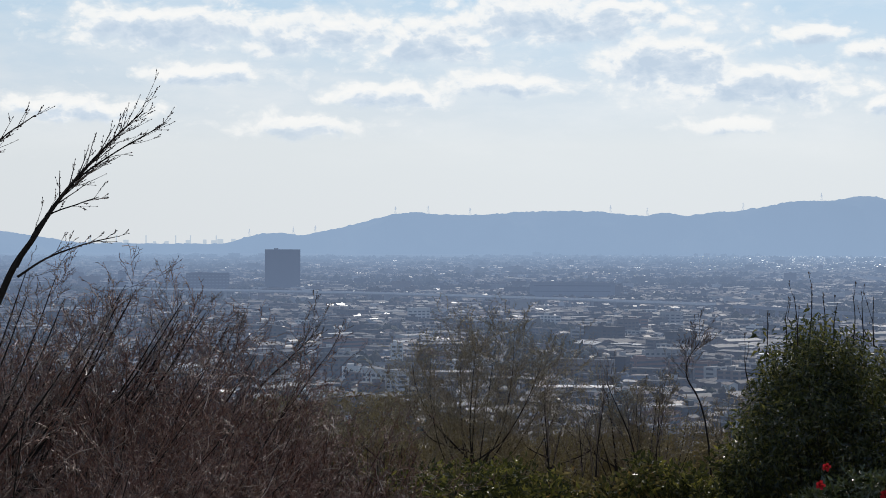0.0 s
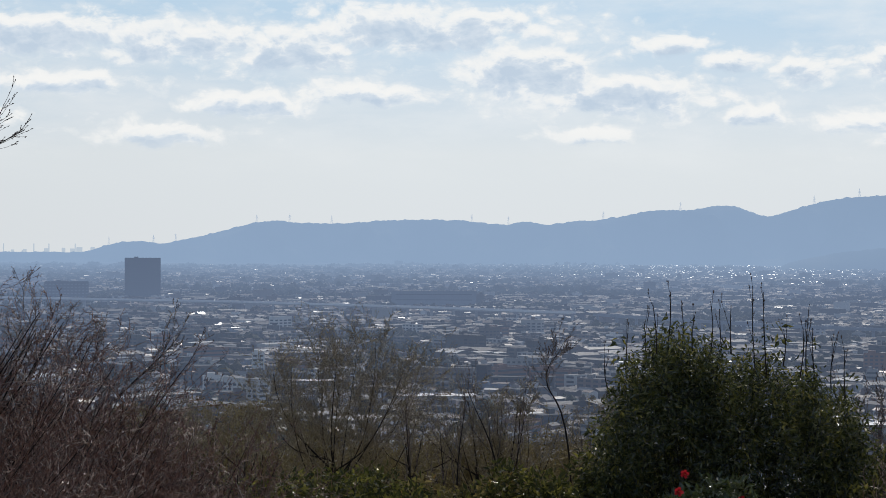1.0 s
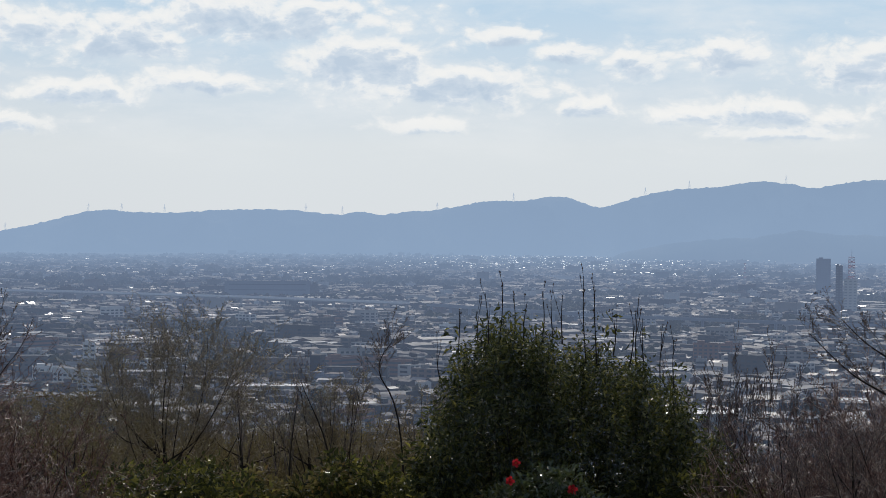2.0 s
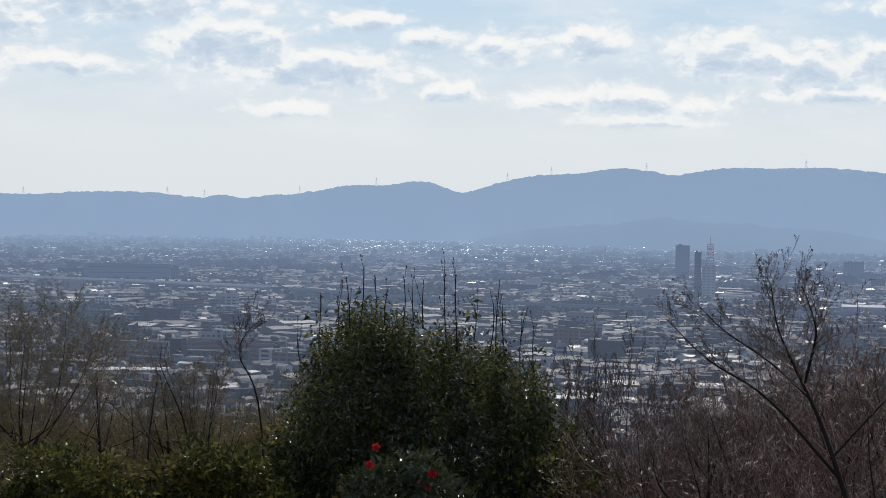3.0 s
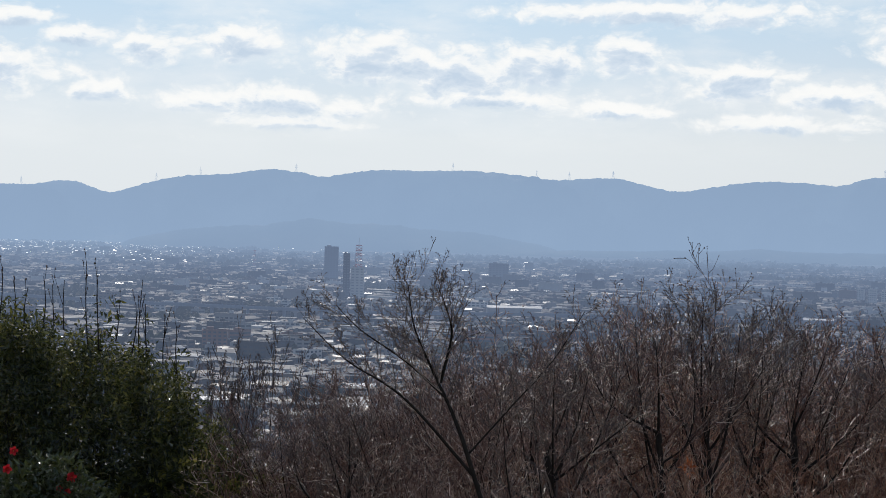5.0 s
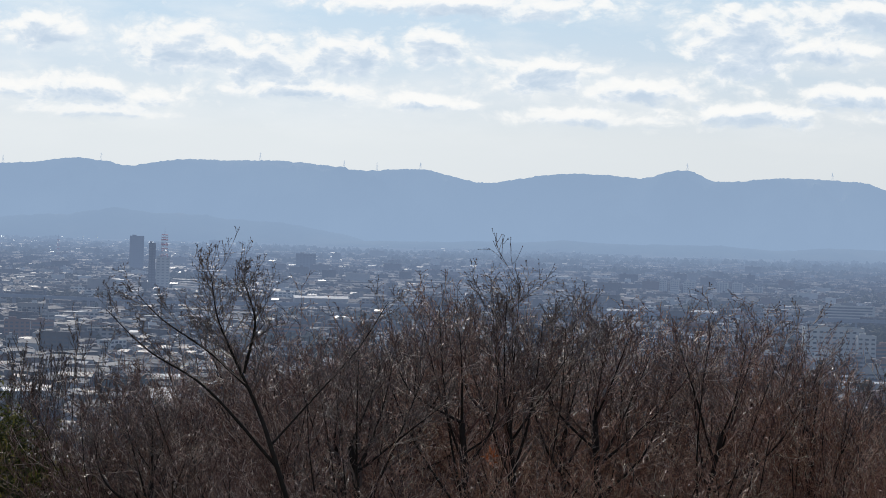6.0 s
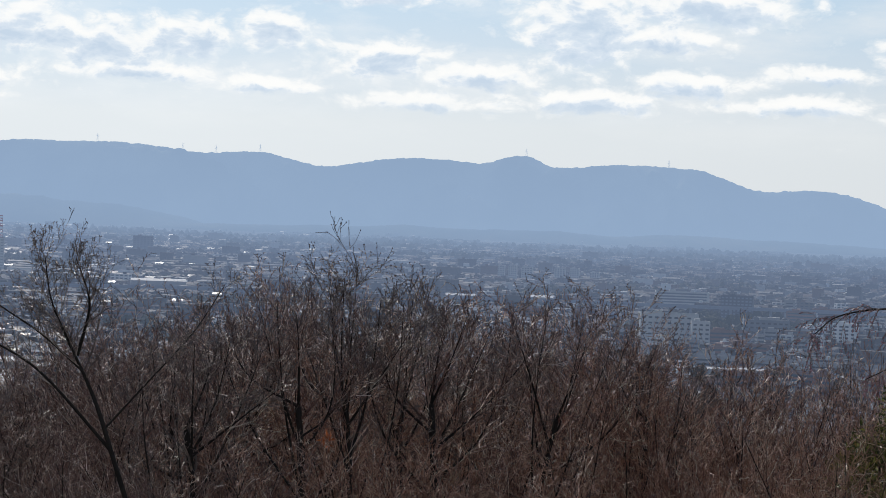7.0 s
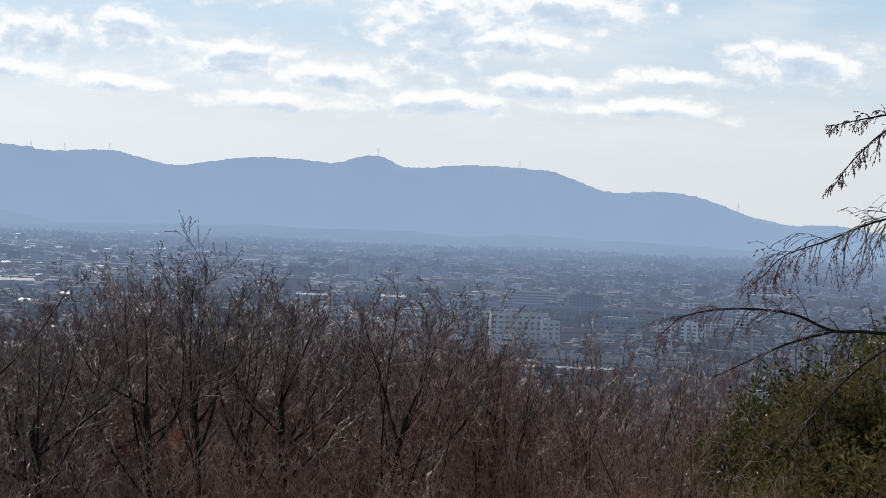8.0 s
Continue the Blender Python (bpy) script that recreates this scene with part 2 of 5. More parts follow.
OLIVE_TWIG = material("olive_twigs", [(0.0, (0.120, 0.090, 0.053)), (0.6, (0.228, 0.172, 0.100)), (1.0, (0.384, 0.310, 0.168))], 0.6, scale=4.0)
BUD = material("brown_buds", [(0.0, (0.07, 0.045, 0.04)), (1.0, (0.14, 0.09, 0.08))], 0.6, scale=8.0)
PINK_BUD = material("pink_buds", [(0.0, (0.18, 0.06, 0.07)), (1.0, (0.34, 0.14, 0.15))], 0.5, scale=8.0)
LEAF = material("evergreen_leaves", [(0.0, (0.03, 0.037, 0.014)), (0.55, (0.07, 0.08, 0.024)), (0.85, (0.15, 0.15, 0.042)), (1.0, (0.26, 0.23, 0.07))], [(0.0, (0.13, 0.13, 0.13)), (1.0, (0.33, 0.33, 0.33))], scale=2.0, specular=1.0, through_light=0.42)
LOW_LEAF = material("low_evergreen_leaves", [(0.0, (0.025, 0.03, 0.01)), (0.5, (0.055, 0.06, 0.016)), (0.8, (0.12, 0.12, 0.028)), (1.0, (0.3, 0.27, 0.06))], 0.36, scale=2.0, specular=0.3, through_light=0.4)
WOODLAND = material("budding_woodland", [(0.0, (0.10, 0.075, 0.042)), (0.5, (0.16, 0.125, 0.06)), (0.85, (0.23, 0.185, 0.08)), (1.0, (0.32, 0.255, 0.13))], 0.7, scale=2.0, specular=0.15, through_light=0.4)
YELLOW_LEAF = material("yellow_green_leaves", [(0.0, (0.087, 0.075, 0.029)), (0.6, (0.174, 0.142, 0.052)), (0.9, (0.246, 0.203, 0.080)), (1.0, (0.348, 0.203, 0.072))], 0.6, scale=2.0, specular=0.2, through_light=0.42)
CAMELLIA = material("camellia_leaves", [(0.0, (0.04, 0.055, 0.022)), (1.0, (0.10, 0.12, 0.045))], [(0.0, (0.2, 0.2, 0.2)), (1.0, (0.42, 0.42, 0.42))], scale=3.0, specular=1.0, through_light=0.25)
PETAL = material("red_petals", [(0.0, (0.45, 0.015, 0.02)), (1.0, (0.68, 0.04, 0.05))], 0.5, scale=10.0, through_light=0.25)
STAMEN = material("yellow_stamens", [(0.0, (0.7, 0.5, 0.1)), (1.0, (0.8, 0.62, 0.2))], 0.6, scale=10.0)
DEAD_LEAF = material("orange_dead_leaves", [(0.0, (0.28, 0.07, 0.02)), (1.0, (0.42, 0.13, 0.04))], 0.7, scale=6.0, through_light=0.3)


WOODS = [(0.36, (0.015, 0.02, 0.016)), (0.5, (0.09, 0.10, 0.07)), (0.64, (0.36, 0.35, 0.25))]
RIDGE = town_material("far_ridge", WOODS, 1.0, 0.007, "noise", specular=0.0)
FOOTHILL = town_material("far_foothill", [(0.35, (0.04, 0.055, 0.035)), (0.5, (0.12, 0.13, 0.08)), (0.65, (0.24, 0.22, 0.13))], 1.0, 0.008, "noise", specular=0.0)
FAR_GLOSS = town_material("far_glossy_roof", [(0.0, (0.2, 0.2, 0.22)), (1.0, (0.5, 0.5, 0.5))], [(0.0, (0.22, 0.22, 0.22)), (1.0, (0.42, 0.42, 0.42))], specular=0.5)
PALE_STEEL = town_material("pale_steel", [(0.3, (0.25, 0.27, 0.3)), (0.7, (0.35, 0.37, 0.4))], 0.6, 1, "noise")


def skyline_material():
    """A plain backdrop: towers beyond the horizon, haze painted as one even glow."""
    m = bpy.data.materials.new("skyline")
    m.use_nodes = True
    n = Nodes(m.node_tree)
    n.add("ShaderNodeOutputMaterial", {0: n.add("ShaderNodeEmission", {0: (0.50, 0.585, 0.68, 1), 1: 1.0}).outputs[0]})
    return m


SKYLINE = skyline_material()


# ---- mesh helpers ----
def mesh_of(name, verts, faces, mats, slots=None, smooth=False):
    me = bpy.data.meshes.new(name)
    me.from_pydata([tuple(v) for v in verts] if not isinstance(verts, np.ndarray) else verts.tolist(), [], faces if not isinstance(faces, np.ndarray) else faces.tolist())
    for m in mats:
        me.materials.append(m)
    if slots is not None:
        me.polygons.foreach_set("material_index", np.asarray(slots, dtype=np.int32))
    if smooth:
        me.polygons.foreach_set("use_smooth", np.ones(len(me.polygons), dtype=bool))
    me.update()
    return me


def part(name, data, mat, parent, label=""):
    """Links a mesh, a bmesh or a Pile as one object under its thing."""
    if isinstance(data, Pile):
        data = data.mesh(name, mat)
    elif isinstance(data, bmesh.types.BMesh):
        me = bpy.data.meshes.new(name)
        data.to_mesh(me)
        data.free()
        data = me
    if mat and not data.materials:
        data.materials.append(mat)
    ob = new(name, data)
    ob.parent = parent
    return tagged(ob, label)


class Pile:
    """Vertices and faces of one mesh, gathered piece by piece."""

    def __init__(self):
        self.v, self.f, self.slots = [], [], []

    def mesh(self, name, *mats, smooth=False):
        return mesh_of(name, self.v, self.f, mats, self.slots if len(mats) > 1 else None, smooth)

    def add(self, verts, faces, slots=0):
        k = len(self.v)
        self.v += verts
        self.f += [tuple(i + k for i in f) for f in faces]
        self.slots += slots if isinstance(slots, list) else [slots] * len(faces)

    def box(self, x0, y0, z0, x1, y1, z1, slot=0):
        self.add([(x0, y0, z0), (x1, y0, z0), (x1, y1, z0), (x0, y1, z0), (x0, y0, z1), (x1, y0, z1), (x1, y1, z1), (x0, y1, z1)],
                 [(0, 3, 2, 1), (4, 5, 6, 7), (0, 1, 5, 4), (1, 2, 6, 5), (2, 3, 7, 6), (3, 0, 4, 7)], slot)

    def tube(self, pts, radii, sides=4, closed=True):
        k, n = len(self.v), len(pts)
        side = None
        for i, p in enumerate(pts):
            d = (pts[min(i + 1, n - 1)] - pts[max(i - 1, 0)])
            if side is None:
                side = d.orthogonal().normalized()
            up = d.cross(side)
            up = up.normalized() if up.length > 1e-9 else d.orthogonal().normalized()
            side = up.cross(d).normalized()
            for j in range(sides):
                a = math.tau * j / sides
                o = p + (side * math.cos(a) + up * math.sin(a)) * radii[i]
                self.v.append((o.x, o.y, o.z))
        for i in range(n - 1):
            for j in range(sides):
                a, b = k + i * sides + j, k + i * sides + (j + 1) % sides
                self.f.append((a, b, b + sides, a + sides))
        if closed:
            self.f.append(tuple(range(k + (n - 1) * sides, k + n * sides)))

    def bud(self, p, d, length, r):
        side = d.orthogonal().normalized()
        up = d.cross(side).normalized()
        mid = p + d * length * 0.4
        ring = [mid + side * r, mid + up * r, mid - side * r, mid - up * r]
        self.add([tuple(q) for q in (p, *ring, p + d * length)], [(0, 2, 1), (0, 3, 2), (0, 4, 3), (0, 1, 4), (5, 1, 2), (5, 2, 3), (5, 3, 4), (5, 4, 1)])


def smoothstep(a, b, x):
    t = np.clip((x - a) / (b - a), 0, 1)
    return t * t * (3 - 2 * t)


def model_scale(d):
    """The scale at which a thing at a true distance d is built."""
    past = np.maximum(np.asarray(d, dtype=float) - FULL_SIZE, 0)
    return (np.minimum(d, FULL_SIZE) + SHRINK * np.log1p(past / SHRINK) + 1e-6) / (np.asarray(d) + 1e-6)


def modelled(verts):
    """Places of the far plain, drawn in towards the hill's top at the model's scale."""
    v = np.array([tuple(p) for p in verts], dtype=float) if not isinstance(verts, np.ndarray) else verts
    eye = np.array([0, 0, EYE_Z])
    return eye + (v - eye) * model_scale(np.hypot(v[:, 0], v[:, 1]))[:, None]


def model_place(x, y, z):
    k = float(model_scale(math.hypot(x, y)))
    return x * k, y * k, EYE_Z + (z - EYE_Z) * k, k


def polar(az, d, z=0.0):
    return Vector((math.sin(radians(az)) * d, math.cos(radians(az)) * d, z))


# ---- ground and ridges ----
def ground_height(x, y):
    """The hill under the viewpoint and the flat plain."""
    d = np.hypot(x, y)
    az = np.degrees(np.arctan2(x, y))
    back = smoothstep(75, 120, np.abs(az - 18))
    hill = 108.4 - 0.20 * np.clip(d - 3, 0, 70) - 0.35 * np.clip(d - 73, 0, 400)
    hill = np.maximum(hill, 0)
    hill = hill * (1 - back) + (108.4 + 0.02 * np.clip(d, 0, 600)) * back
    return hill


def height(x, y):
    return float(ground_height(np.array(x), np.array(y)))


def build_ground():
    radii = np.concatenate([[0.0], np.geomspace(1.0, 60, 30), np.linspace(66, 360, 32), np.geomspace(400, 9900, 60)])
    turns = 240
    a = np.arange(turns) * math.tau / turns
    rr, aa = np.meshgrid(radii[1:], a, indexing="ij")
    x, y = rr * np.sin(aa), rr * np.cos(aa)
    z = ground_height(x, y)
    rough = np.array([[noise.noise((px * 0.25, py * 0.25, 0)) for px, py in zip(rx, ry)] for rx, ry in zip(x, y)])
    z = z + rough * 0.25 * (rr < 340)
    verts = np.concatenate([[[0, 0, 108.4]], np.stack([x, y, z], -1).reshape(-1, 3)])
    faces, slots = [(0, 1 + (j + 1) % turns, 1 + j) for j in range(turns)], [0] * turns
    for i in range(len(radii) - 2):
        k = 1 + i * turns
        for j in range(turns):
            b = (j + 1) % turns
            faces.append((k + j, k + b, k + turns + b, k + turns + j))
            slots.append(0 if radii[i + 1] < 360 or abs((np.degrees(a[j]) - 18 + 180) % 360 - 180) > 100 else 1)
    ground = new("ground", mesh_of("ground", modelled(verts), faces, [SLOPE, PLAIN], slots, True))
    tagged(ground, "wooded hillside falling to a wide built-up plain", "ground", kind="structure")


# summits of the far range: azimuth, height, half width
HILLS = [
    (-12.49, 70, 2.11), (-11.70, 59, 2.75), (-8.92, 41, 5.15), (-6.74, 39, 2.92), (-4.64, 64, 1.86), (-0.93, 105, 2.28), (-0.15, 102, 4.91),
    (3.32, 115, 6.38), (6.08, 107, 1.25), (7.87, 113, 3.61), (9.95, 138, 3.36), (11.51, 148, 2.17), (15.29, 168, 4.51), (17.20, 183, 3.19),
    (19.93, 185, 3.98), (21.95, 179, 5.05), (23.05, 181, 5.83), (26.06, 152, 7.14), (26.22, 177, 3.56), (30.72, 180, 5.49), (33.31, 164, 6.49),
    (33.52, 191, 1.84), (36.73, 183, 5.78), (38.33, 162, 2.17), (41.52, 141, 3.79), (44.40, 82, 1.46), (45.96, 82, 3.32),
]
RIDGE_D = 9300.0


def crest(az):
    h = np.array(HILLS)
    lump = h[:, 1:2] * np.exp(-((np.asarray(az)[None, :] - h[:, 0:1]) / h[:, 2:3]) ** 2)
    return (lump ** 10).sum(0) ** 0.1


def ridge_top(az):
    """Height of the crest: the summits stand on a low shoulder."""
    return 2 * np.maximum(crest(az), 30) - 50


def build_ridge():
    az = np.arange(-22, 62, 0.05)
    rows = np.array([7900, 8060, 8220, 8380, 8520, 8650, 8760, 8870, 8960, 9040, 9120, 9180, 9240, 9300, 9400, 9560, 9760.0])
    top = ridge_top(az)
    tree_line = np.array([noise.noise((a * 2.2, 5, 0)) * 5.0 + noise.noise((a * 6.0, 0, 0)) * 4.4 + noise.noise((a * 25.0, 3, 0)) * 3.8 for a in az])
    verts = []
    for d in rows:
        rise = float(smoothstep(7900, RIDGE_D, np.array(d))) if d <= RIDGE_D else 1 - 0.5 * (d - RIDGE_D) / 460
        # spurs run down from the crest, with valleys between them
        spur = np.array([abs(noise.noise((a * 0.55 + d * 0.0004, d * 0.0005, 4.0))) + 0.5 * abs(noise.noise((a * 1.4 - d * 0.0006, d * 0.001, 8.0))) for a in az])
        fold = np.array([noise.fractal((a * 0.9 + d * 0.0005, d * 0.002, 2.0), 0.8, 2.1, 5) for a in az])
        z = -30 + (top + 30) * np.clip(rise ** 0.85 + (0.5 * fold + 0.55 * (0.3 - spur)) * 2.2 * rise * (1 - rise), 0, 0.985)
        if d == RIDGE_D:
            z = top + tree_line
        verts.append(np.stack([np.sin(np.radians(az)) * d, np.cos(np.radians(az)) * d, z], -1))
    verts = np.concatenate(verts)
    m = len(az)
    i, j = np.meshgrid(np.arange(len(rows) - 1), np.arange(m - 1), indexing="ij")
    k = (i * m + j).ravel()
    faces = np.stack([k, k + 1, k + m + 1, k + m], -1)
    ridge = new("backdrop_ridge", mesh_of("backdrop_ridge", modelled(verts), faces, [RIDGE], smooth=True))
    tagged(ridge, "long wooded mountain range, pale blue from haze mixed into its material", "mountains", kind="structure")


def build_foothill(name, az0, az1, d, top, seed, label):
    az = np.arange(az0, az1, 0.08)
    env = np.sin(np.pi * (az - az0) / (az1 - az0)) ** 0.6
    lumps = np.array([0.8 + 0.35 * noise.fractal((a * 0.35, seed, 0), 0.9, 2.0, 5) for a in az])
    fine = np.array([noise.noise((a * 14, seed, 5)) for a in az])
    rows, verts = [(-620, 0.0), (-420, 0.35), (-220, 0.72), (-80, 0.95), (0, 1.0), (180, 0.7), (450, 0.2)], []
    base = 0.0
    for o, s in rows:
        z = base - 2 + (top - base) * env * lumps * s + fine * 2.4 * (s > 0.3)
        verts.append(np.stack([np.sin(np.radians(az)) * (d + o), np.cos(np.radians(az)) * (d + o), z], -1))
    m = len(az)
    i, j = np.meshgrid(np.arange(len(rows) - 1), np.arange(m - 1), indexing="ij")
    k = (i * m + j).ravel()
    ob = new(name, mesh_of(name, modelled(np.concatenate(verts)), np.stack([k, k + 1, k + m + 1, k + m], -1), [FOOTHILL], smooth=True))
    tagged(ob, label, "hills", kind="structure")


build_ground()
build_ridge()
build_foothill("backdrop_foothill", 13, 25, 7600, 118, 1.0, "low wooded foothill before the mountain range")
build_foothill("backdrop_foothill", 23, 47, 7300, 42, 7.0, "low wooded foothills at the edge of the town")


# ---- the town ----
rng = random.Random(7)
U, V = Vector((0.65, -0.76, 0)).normalized(), Vector((0.76, 0.65, 0)).normalized()
WALL_S, ROOF_S, FLAT_S, METAL_S, GLASS_S = range(5)
NEAR = {"block": [], "house": []}
RESERVED = []    # x, y, radius kept free for the landmarks


def put(pile, verts, faces, slots, x, y, z, turn):
    x, y, z, k = model_place(x, y, z)
    c, s = math.cos(turn) * k, math.sin(turn) * k
    pile.add([(x + c * a - s * b, y + s * a + c * b, z + h * k) for a, b, h in verts], faces, slots)


def house(pile, x, y, z, w, d, h, turn, pitch, roof=ROOF_S):
    r = d / 2 * pitch
    o = 0.5
    put(pile, [(-w / 2, -d / 2, 0), (w / 2, -d / 2, 0), (w / 2, d / 2, 0), (-w / 2, d / 2, 0), (-w / 2, -d / 2, h), (w / 2, -d / 2, h), (w / 2, d / 2, h), (-w / 2, d / 2, h), (-w / 2, 0, h + r), (w / 2, 0, h + r)],
        [(0, 1, 5, 4), (1, 2, 6, 5), (2, 3, 7, 6), (3, 0, 4, 7), (4, 8, 7), (5, 6, 9)], WALL_S, x, y, z, turn)
    e, k = d / 2 + o, h - o * pitch
    put(pile, [(-w / 2 - o, -e, k + 0.1), (w / 2 + o, -e, k + 0.1), (w / 2 + o, 0, h + r + 0.1), (-w / 2 - o, 0, h + r + 0.1), (w / 2 + o, e, k + 0.1), (-w / 2 - o, e, k + 0.1)],
        [(0, 1, 2, 3), (3, 2, 4, 5)], roof, x, y, z, turn)


def block(pile, x, y, z, w, d, h, turn, bands):
    put(pile, [(-w / 2, -d / 2, 0), (w / 2, -d / 2, 0), (w / 2, d / 2, 0), (-w / 2, d / 2, 0), (-w / 2, -d / 2, h), (w / 2, -d / 2, h), (w / 2, d / 2, h), (-w / 2, d / 2, h)],
        [(0, 1, 5, 4), (1, 2, 6, 5), (2, 3, 7, 6), (3, 0, 4, 7), (4, 5, 6, 7)], [WALL_S] * 4 + [FLAT_S], x, y, z, turn)
    if h > 7:
        a, b = w * rng.uniform(-0.3, 0.2), d * rng.uniform(-0.3, 0.2)
        put(pile, [(a, b, h), (a + 4, b, h), (a + 4, b + 3, h), (a, b + 3, h), (a, b, h + 2.6), (a + 4, b, h + 2.6), (a + 4, b + 3, h + 2.6), (a, b + 3, h + 2.6)],
            [(0, 1, 5, 4), (1, 2, 6, 5), (2, 3, 7, 6), (3, 0, 4, 7), (4, 5, 6, 7)], [WALL_S] * 4 + [FLAT_S], x, y, z, turn)
    if bands:
        for k in range(int(h // 3.2)):
            z0 = 1.0 + 3.2 * k
            cells = max(2, int(w // 5))
            for q in range(cells):
                xa, xb = -w / 2 + w * (q + 0.18) / cells, -w / 2 + w * (q + 0.82) / cells
                put(pile, [(xa, -d / 2 - 0.06, z0), (xb, -d / 2 - 0.06, z0), (xb, -d / 2 - 0.06, z0 + 1.5), (xa, -d / 2 - 0.06, z0 + 1.5)], [(0, 1, 2, 3)], GLASS_S, x, y, z, turn)
            for q in (-1, 1):
                put(pile, [(q * (w / 2 + 0.06), -d * 0.3, z0), (q * (w / 2 + 0.06), d * 0.3, z0), (q * (w / 2 + 0.06), d * 0.3, z0 + 1.5), (q * (w / 2 + 0.06), -d * 0.3, z0 + 1.5)], [(0, 1, 2, 3)], GLASS_S, x, y, z, turn)


def clump(pile, x, y, z, r, h):
    """A far tree crown as an uneven knot of small facets."""
    verts, faces = [], []
    x, y, z, k = model_place(x, y, z)
    r, h = r * k, h * k
    for ring, (s, e) in enumerate(((0.55, 0.0), (1.0, 0.35), (0.8, 0.72), (0.3, 1.0))):
        for k in range(6):
            a = math.tau * (k + 0.5 * (ring % 2)) / 6
            q = s * r * rng.uniform(0.7, 1.25)
            verts.append((x + q * math.cos(a), y + q * math.sin(a), z + h * e * rng.uniform(0.85, 1.12)))
    for ring in range(3):
        for k in range(6):
            a, b = ring * 6 + k, ring * 6 + (k + 1) % 6
            faces.append((a, b, b + 6, a + 6))
    faces.append((18, 19, 20, 21, 22, 23))
    pile.add(verts, faces)


def taken_cells():
    """The 8 m cells of the plain that the landmarks and viaducts keep free."""
    cells = set()
    for a, b, r in RESERVED:
        k = int(r // 8) + 1
        for i in range(-k, k + 1):
            for j in range(-k, k + 1):
                if (i * i + j * j) * 64 <= r * r:
                    cells.add((int(a // 8) + i, int(b // 8) + j))
    return cells


def build_town():
    """Street blocks on one tilted grid; the far ones coarser."""
    kinds = ("houses", "blocks", "halls", "trees")
    near, mid, far = ({k: Pile() for k in kinds} for _ in range(3))
    taken = taken_cells()
    turn0 = math.atan2(U.y, U.x)
    for d0, d1, su, sv, piles in ((740, 1450, 13.5, 11.5, near), (1450, 2400, 14, 12, mid), (2400, 4000, 18, 15, mid), (4000, 7600, 29, 23, far)):
        nu, nv = int(d1 / su) + 1, int(d1 / sv) + 1
        for i in range(-nu, nu):
            for j in range(-nv, nv):
                if i % 6 == 0 or j % 9 == 0:
                    continue
                p = U * ((i + rng.uniform(-0.2, 0.2)) * su) + V * ((j + rng.uniform(-0.2, 0.2)) * sv)
                d = math.hypot(p.x, p.y)
                if not d0 <= d < d1:
                    continue
                az = math.degrees(math.atan2(p.x, p.y))
                if not -14 < az < 51 or d > (6500 if az > 23.5 else 6700 if az > 13 else 7450) + 700 * noise.noise((az * 0.55, 0.5, 2)) - 500 * rng.random():
                    continue
                if (int(p.x // 8), int(p.y // 8)) in taken:
                    continue
                # midrise quarters, above all round the station
                q = noise.noise((p.x * 0.0035, p.y * 0.0035, 0)) + 0.9 * math.exp(-((az - 40) / 5) ** 2 - ((d - 2000) / 700) ** 2)
                q2 = noise.noise((p.x * 0.006, p.y * 0.006, 9))
                # woods and fields lie in strips across the view
                strip = noise.noise((az * 0.22, d * 0.0022, 4)) + 0.5 * noise.noise((az * 0.7, d * 0.006, 1))
                # the denser woods here also stand in for a shaded band on the plain
                if az < 10:
                    strip += 0.42 * math.exp(-((d - 3700) / 450) ** 2)
                if az > 22:
                    strip += 0.5 * math.exp(-((d - 5600) / 550) ** 2)
                roll, z = rng.random(), height(p.x, p.y) - 0.3
                turn = turn0 + rng.choice((0, math.pi / 2)) + rng.gauss(0, 0.06) + 0.5 * (q2 > 0.25)
                if strip > 0.33 or q2 < -0.42:
                    wood = strip < 0.45 or rng.random() < 0.35
                    for _ in range(rng.choice((1, 2, 2)) if wood else rng.choice((0, 0, 0, 1))):
                        a, b, e = p.x + rng.uniform(-su, su), p.y + rng.uniform(-sv, sv), rng.uniform(0.6, 1.3) * (1.4 if d > 4000 else 1)
                        clump(piles["trees"], a, b, z, e * rng.uniform(3, 7), e * rng.uniform(4, 9))
                    continue
                if roll < 0.08:
                    clump(piles["trees"], p.x, p.y, z, rng.uniform(2.5, 5), rng.uniform(4, 9))
                elif roll < 0.15 + 0.24 * max(0, q):
                    big = rng.random() < 0.25 + 0.25 * max(0, q)
                    w, e, h = rng.uniform(11, 24) * (1.6 if big else 1), rng.uniform(8, 13), rng.choice((7, 7, 10, 10, 13, 19 if big else 10))
                    if 1050 < d < 2300 and rng.random() < (0.75 if az > 34 else 0.12) and len(NEAR["block"]) < 160:
                        NEAR["block"].append((p.x, p.y, z, turn, w / 26, rng.randrange(5)))
                    else:
                        block(piles["blocks"], p.x, p.y, z, w, e, h, turn, d < 2600)
                elif roll < 0.20 + 0.24 * max(0, -q):
                    house(piles["halls"], p.x, p.y, z, rng.uniform(16, 44), rng.uniform(11, 22), rng.uniform(5, 9), turn, rng.choice((0.06, 0.1, 0.2)), METAL_S)
                elif roll < 0.95:
                    s = 0.85 if d < 2400 else 1.0 if d < 4000 else 1.25
                    if 1000 < d < 1130 and len(NEAR["house"]) < 240:
                        NEAR["house"].append((p.x, p.y, z, turn, rng.uniform(0.85, 1.15), rng.randrange(4)))
                        continue
                    house(piles["houses"], p.x, p.y, z, rng.uniform(8, 13) * s, rng.uniform(7, 9.5) * s, rng.choice((3.2, 5.6, 5.6, 6.0)), turn, rng.uniform(0.2, 0.5))
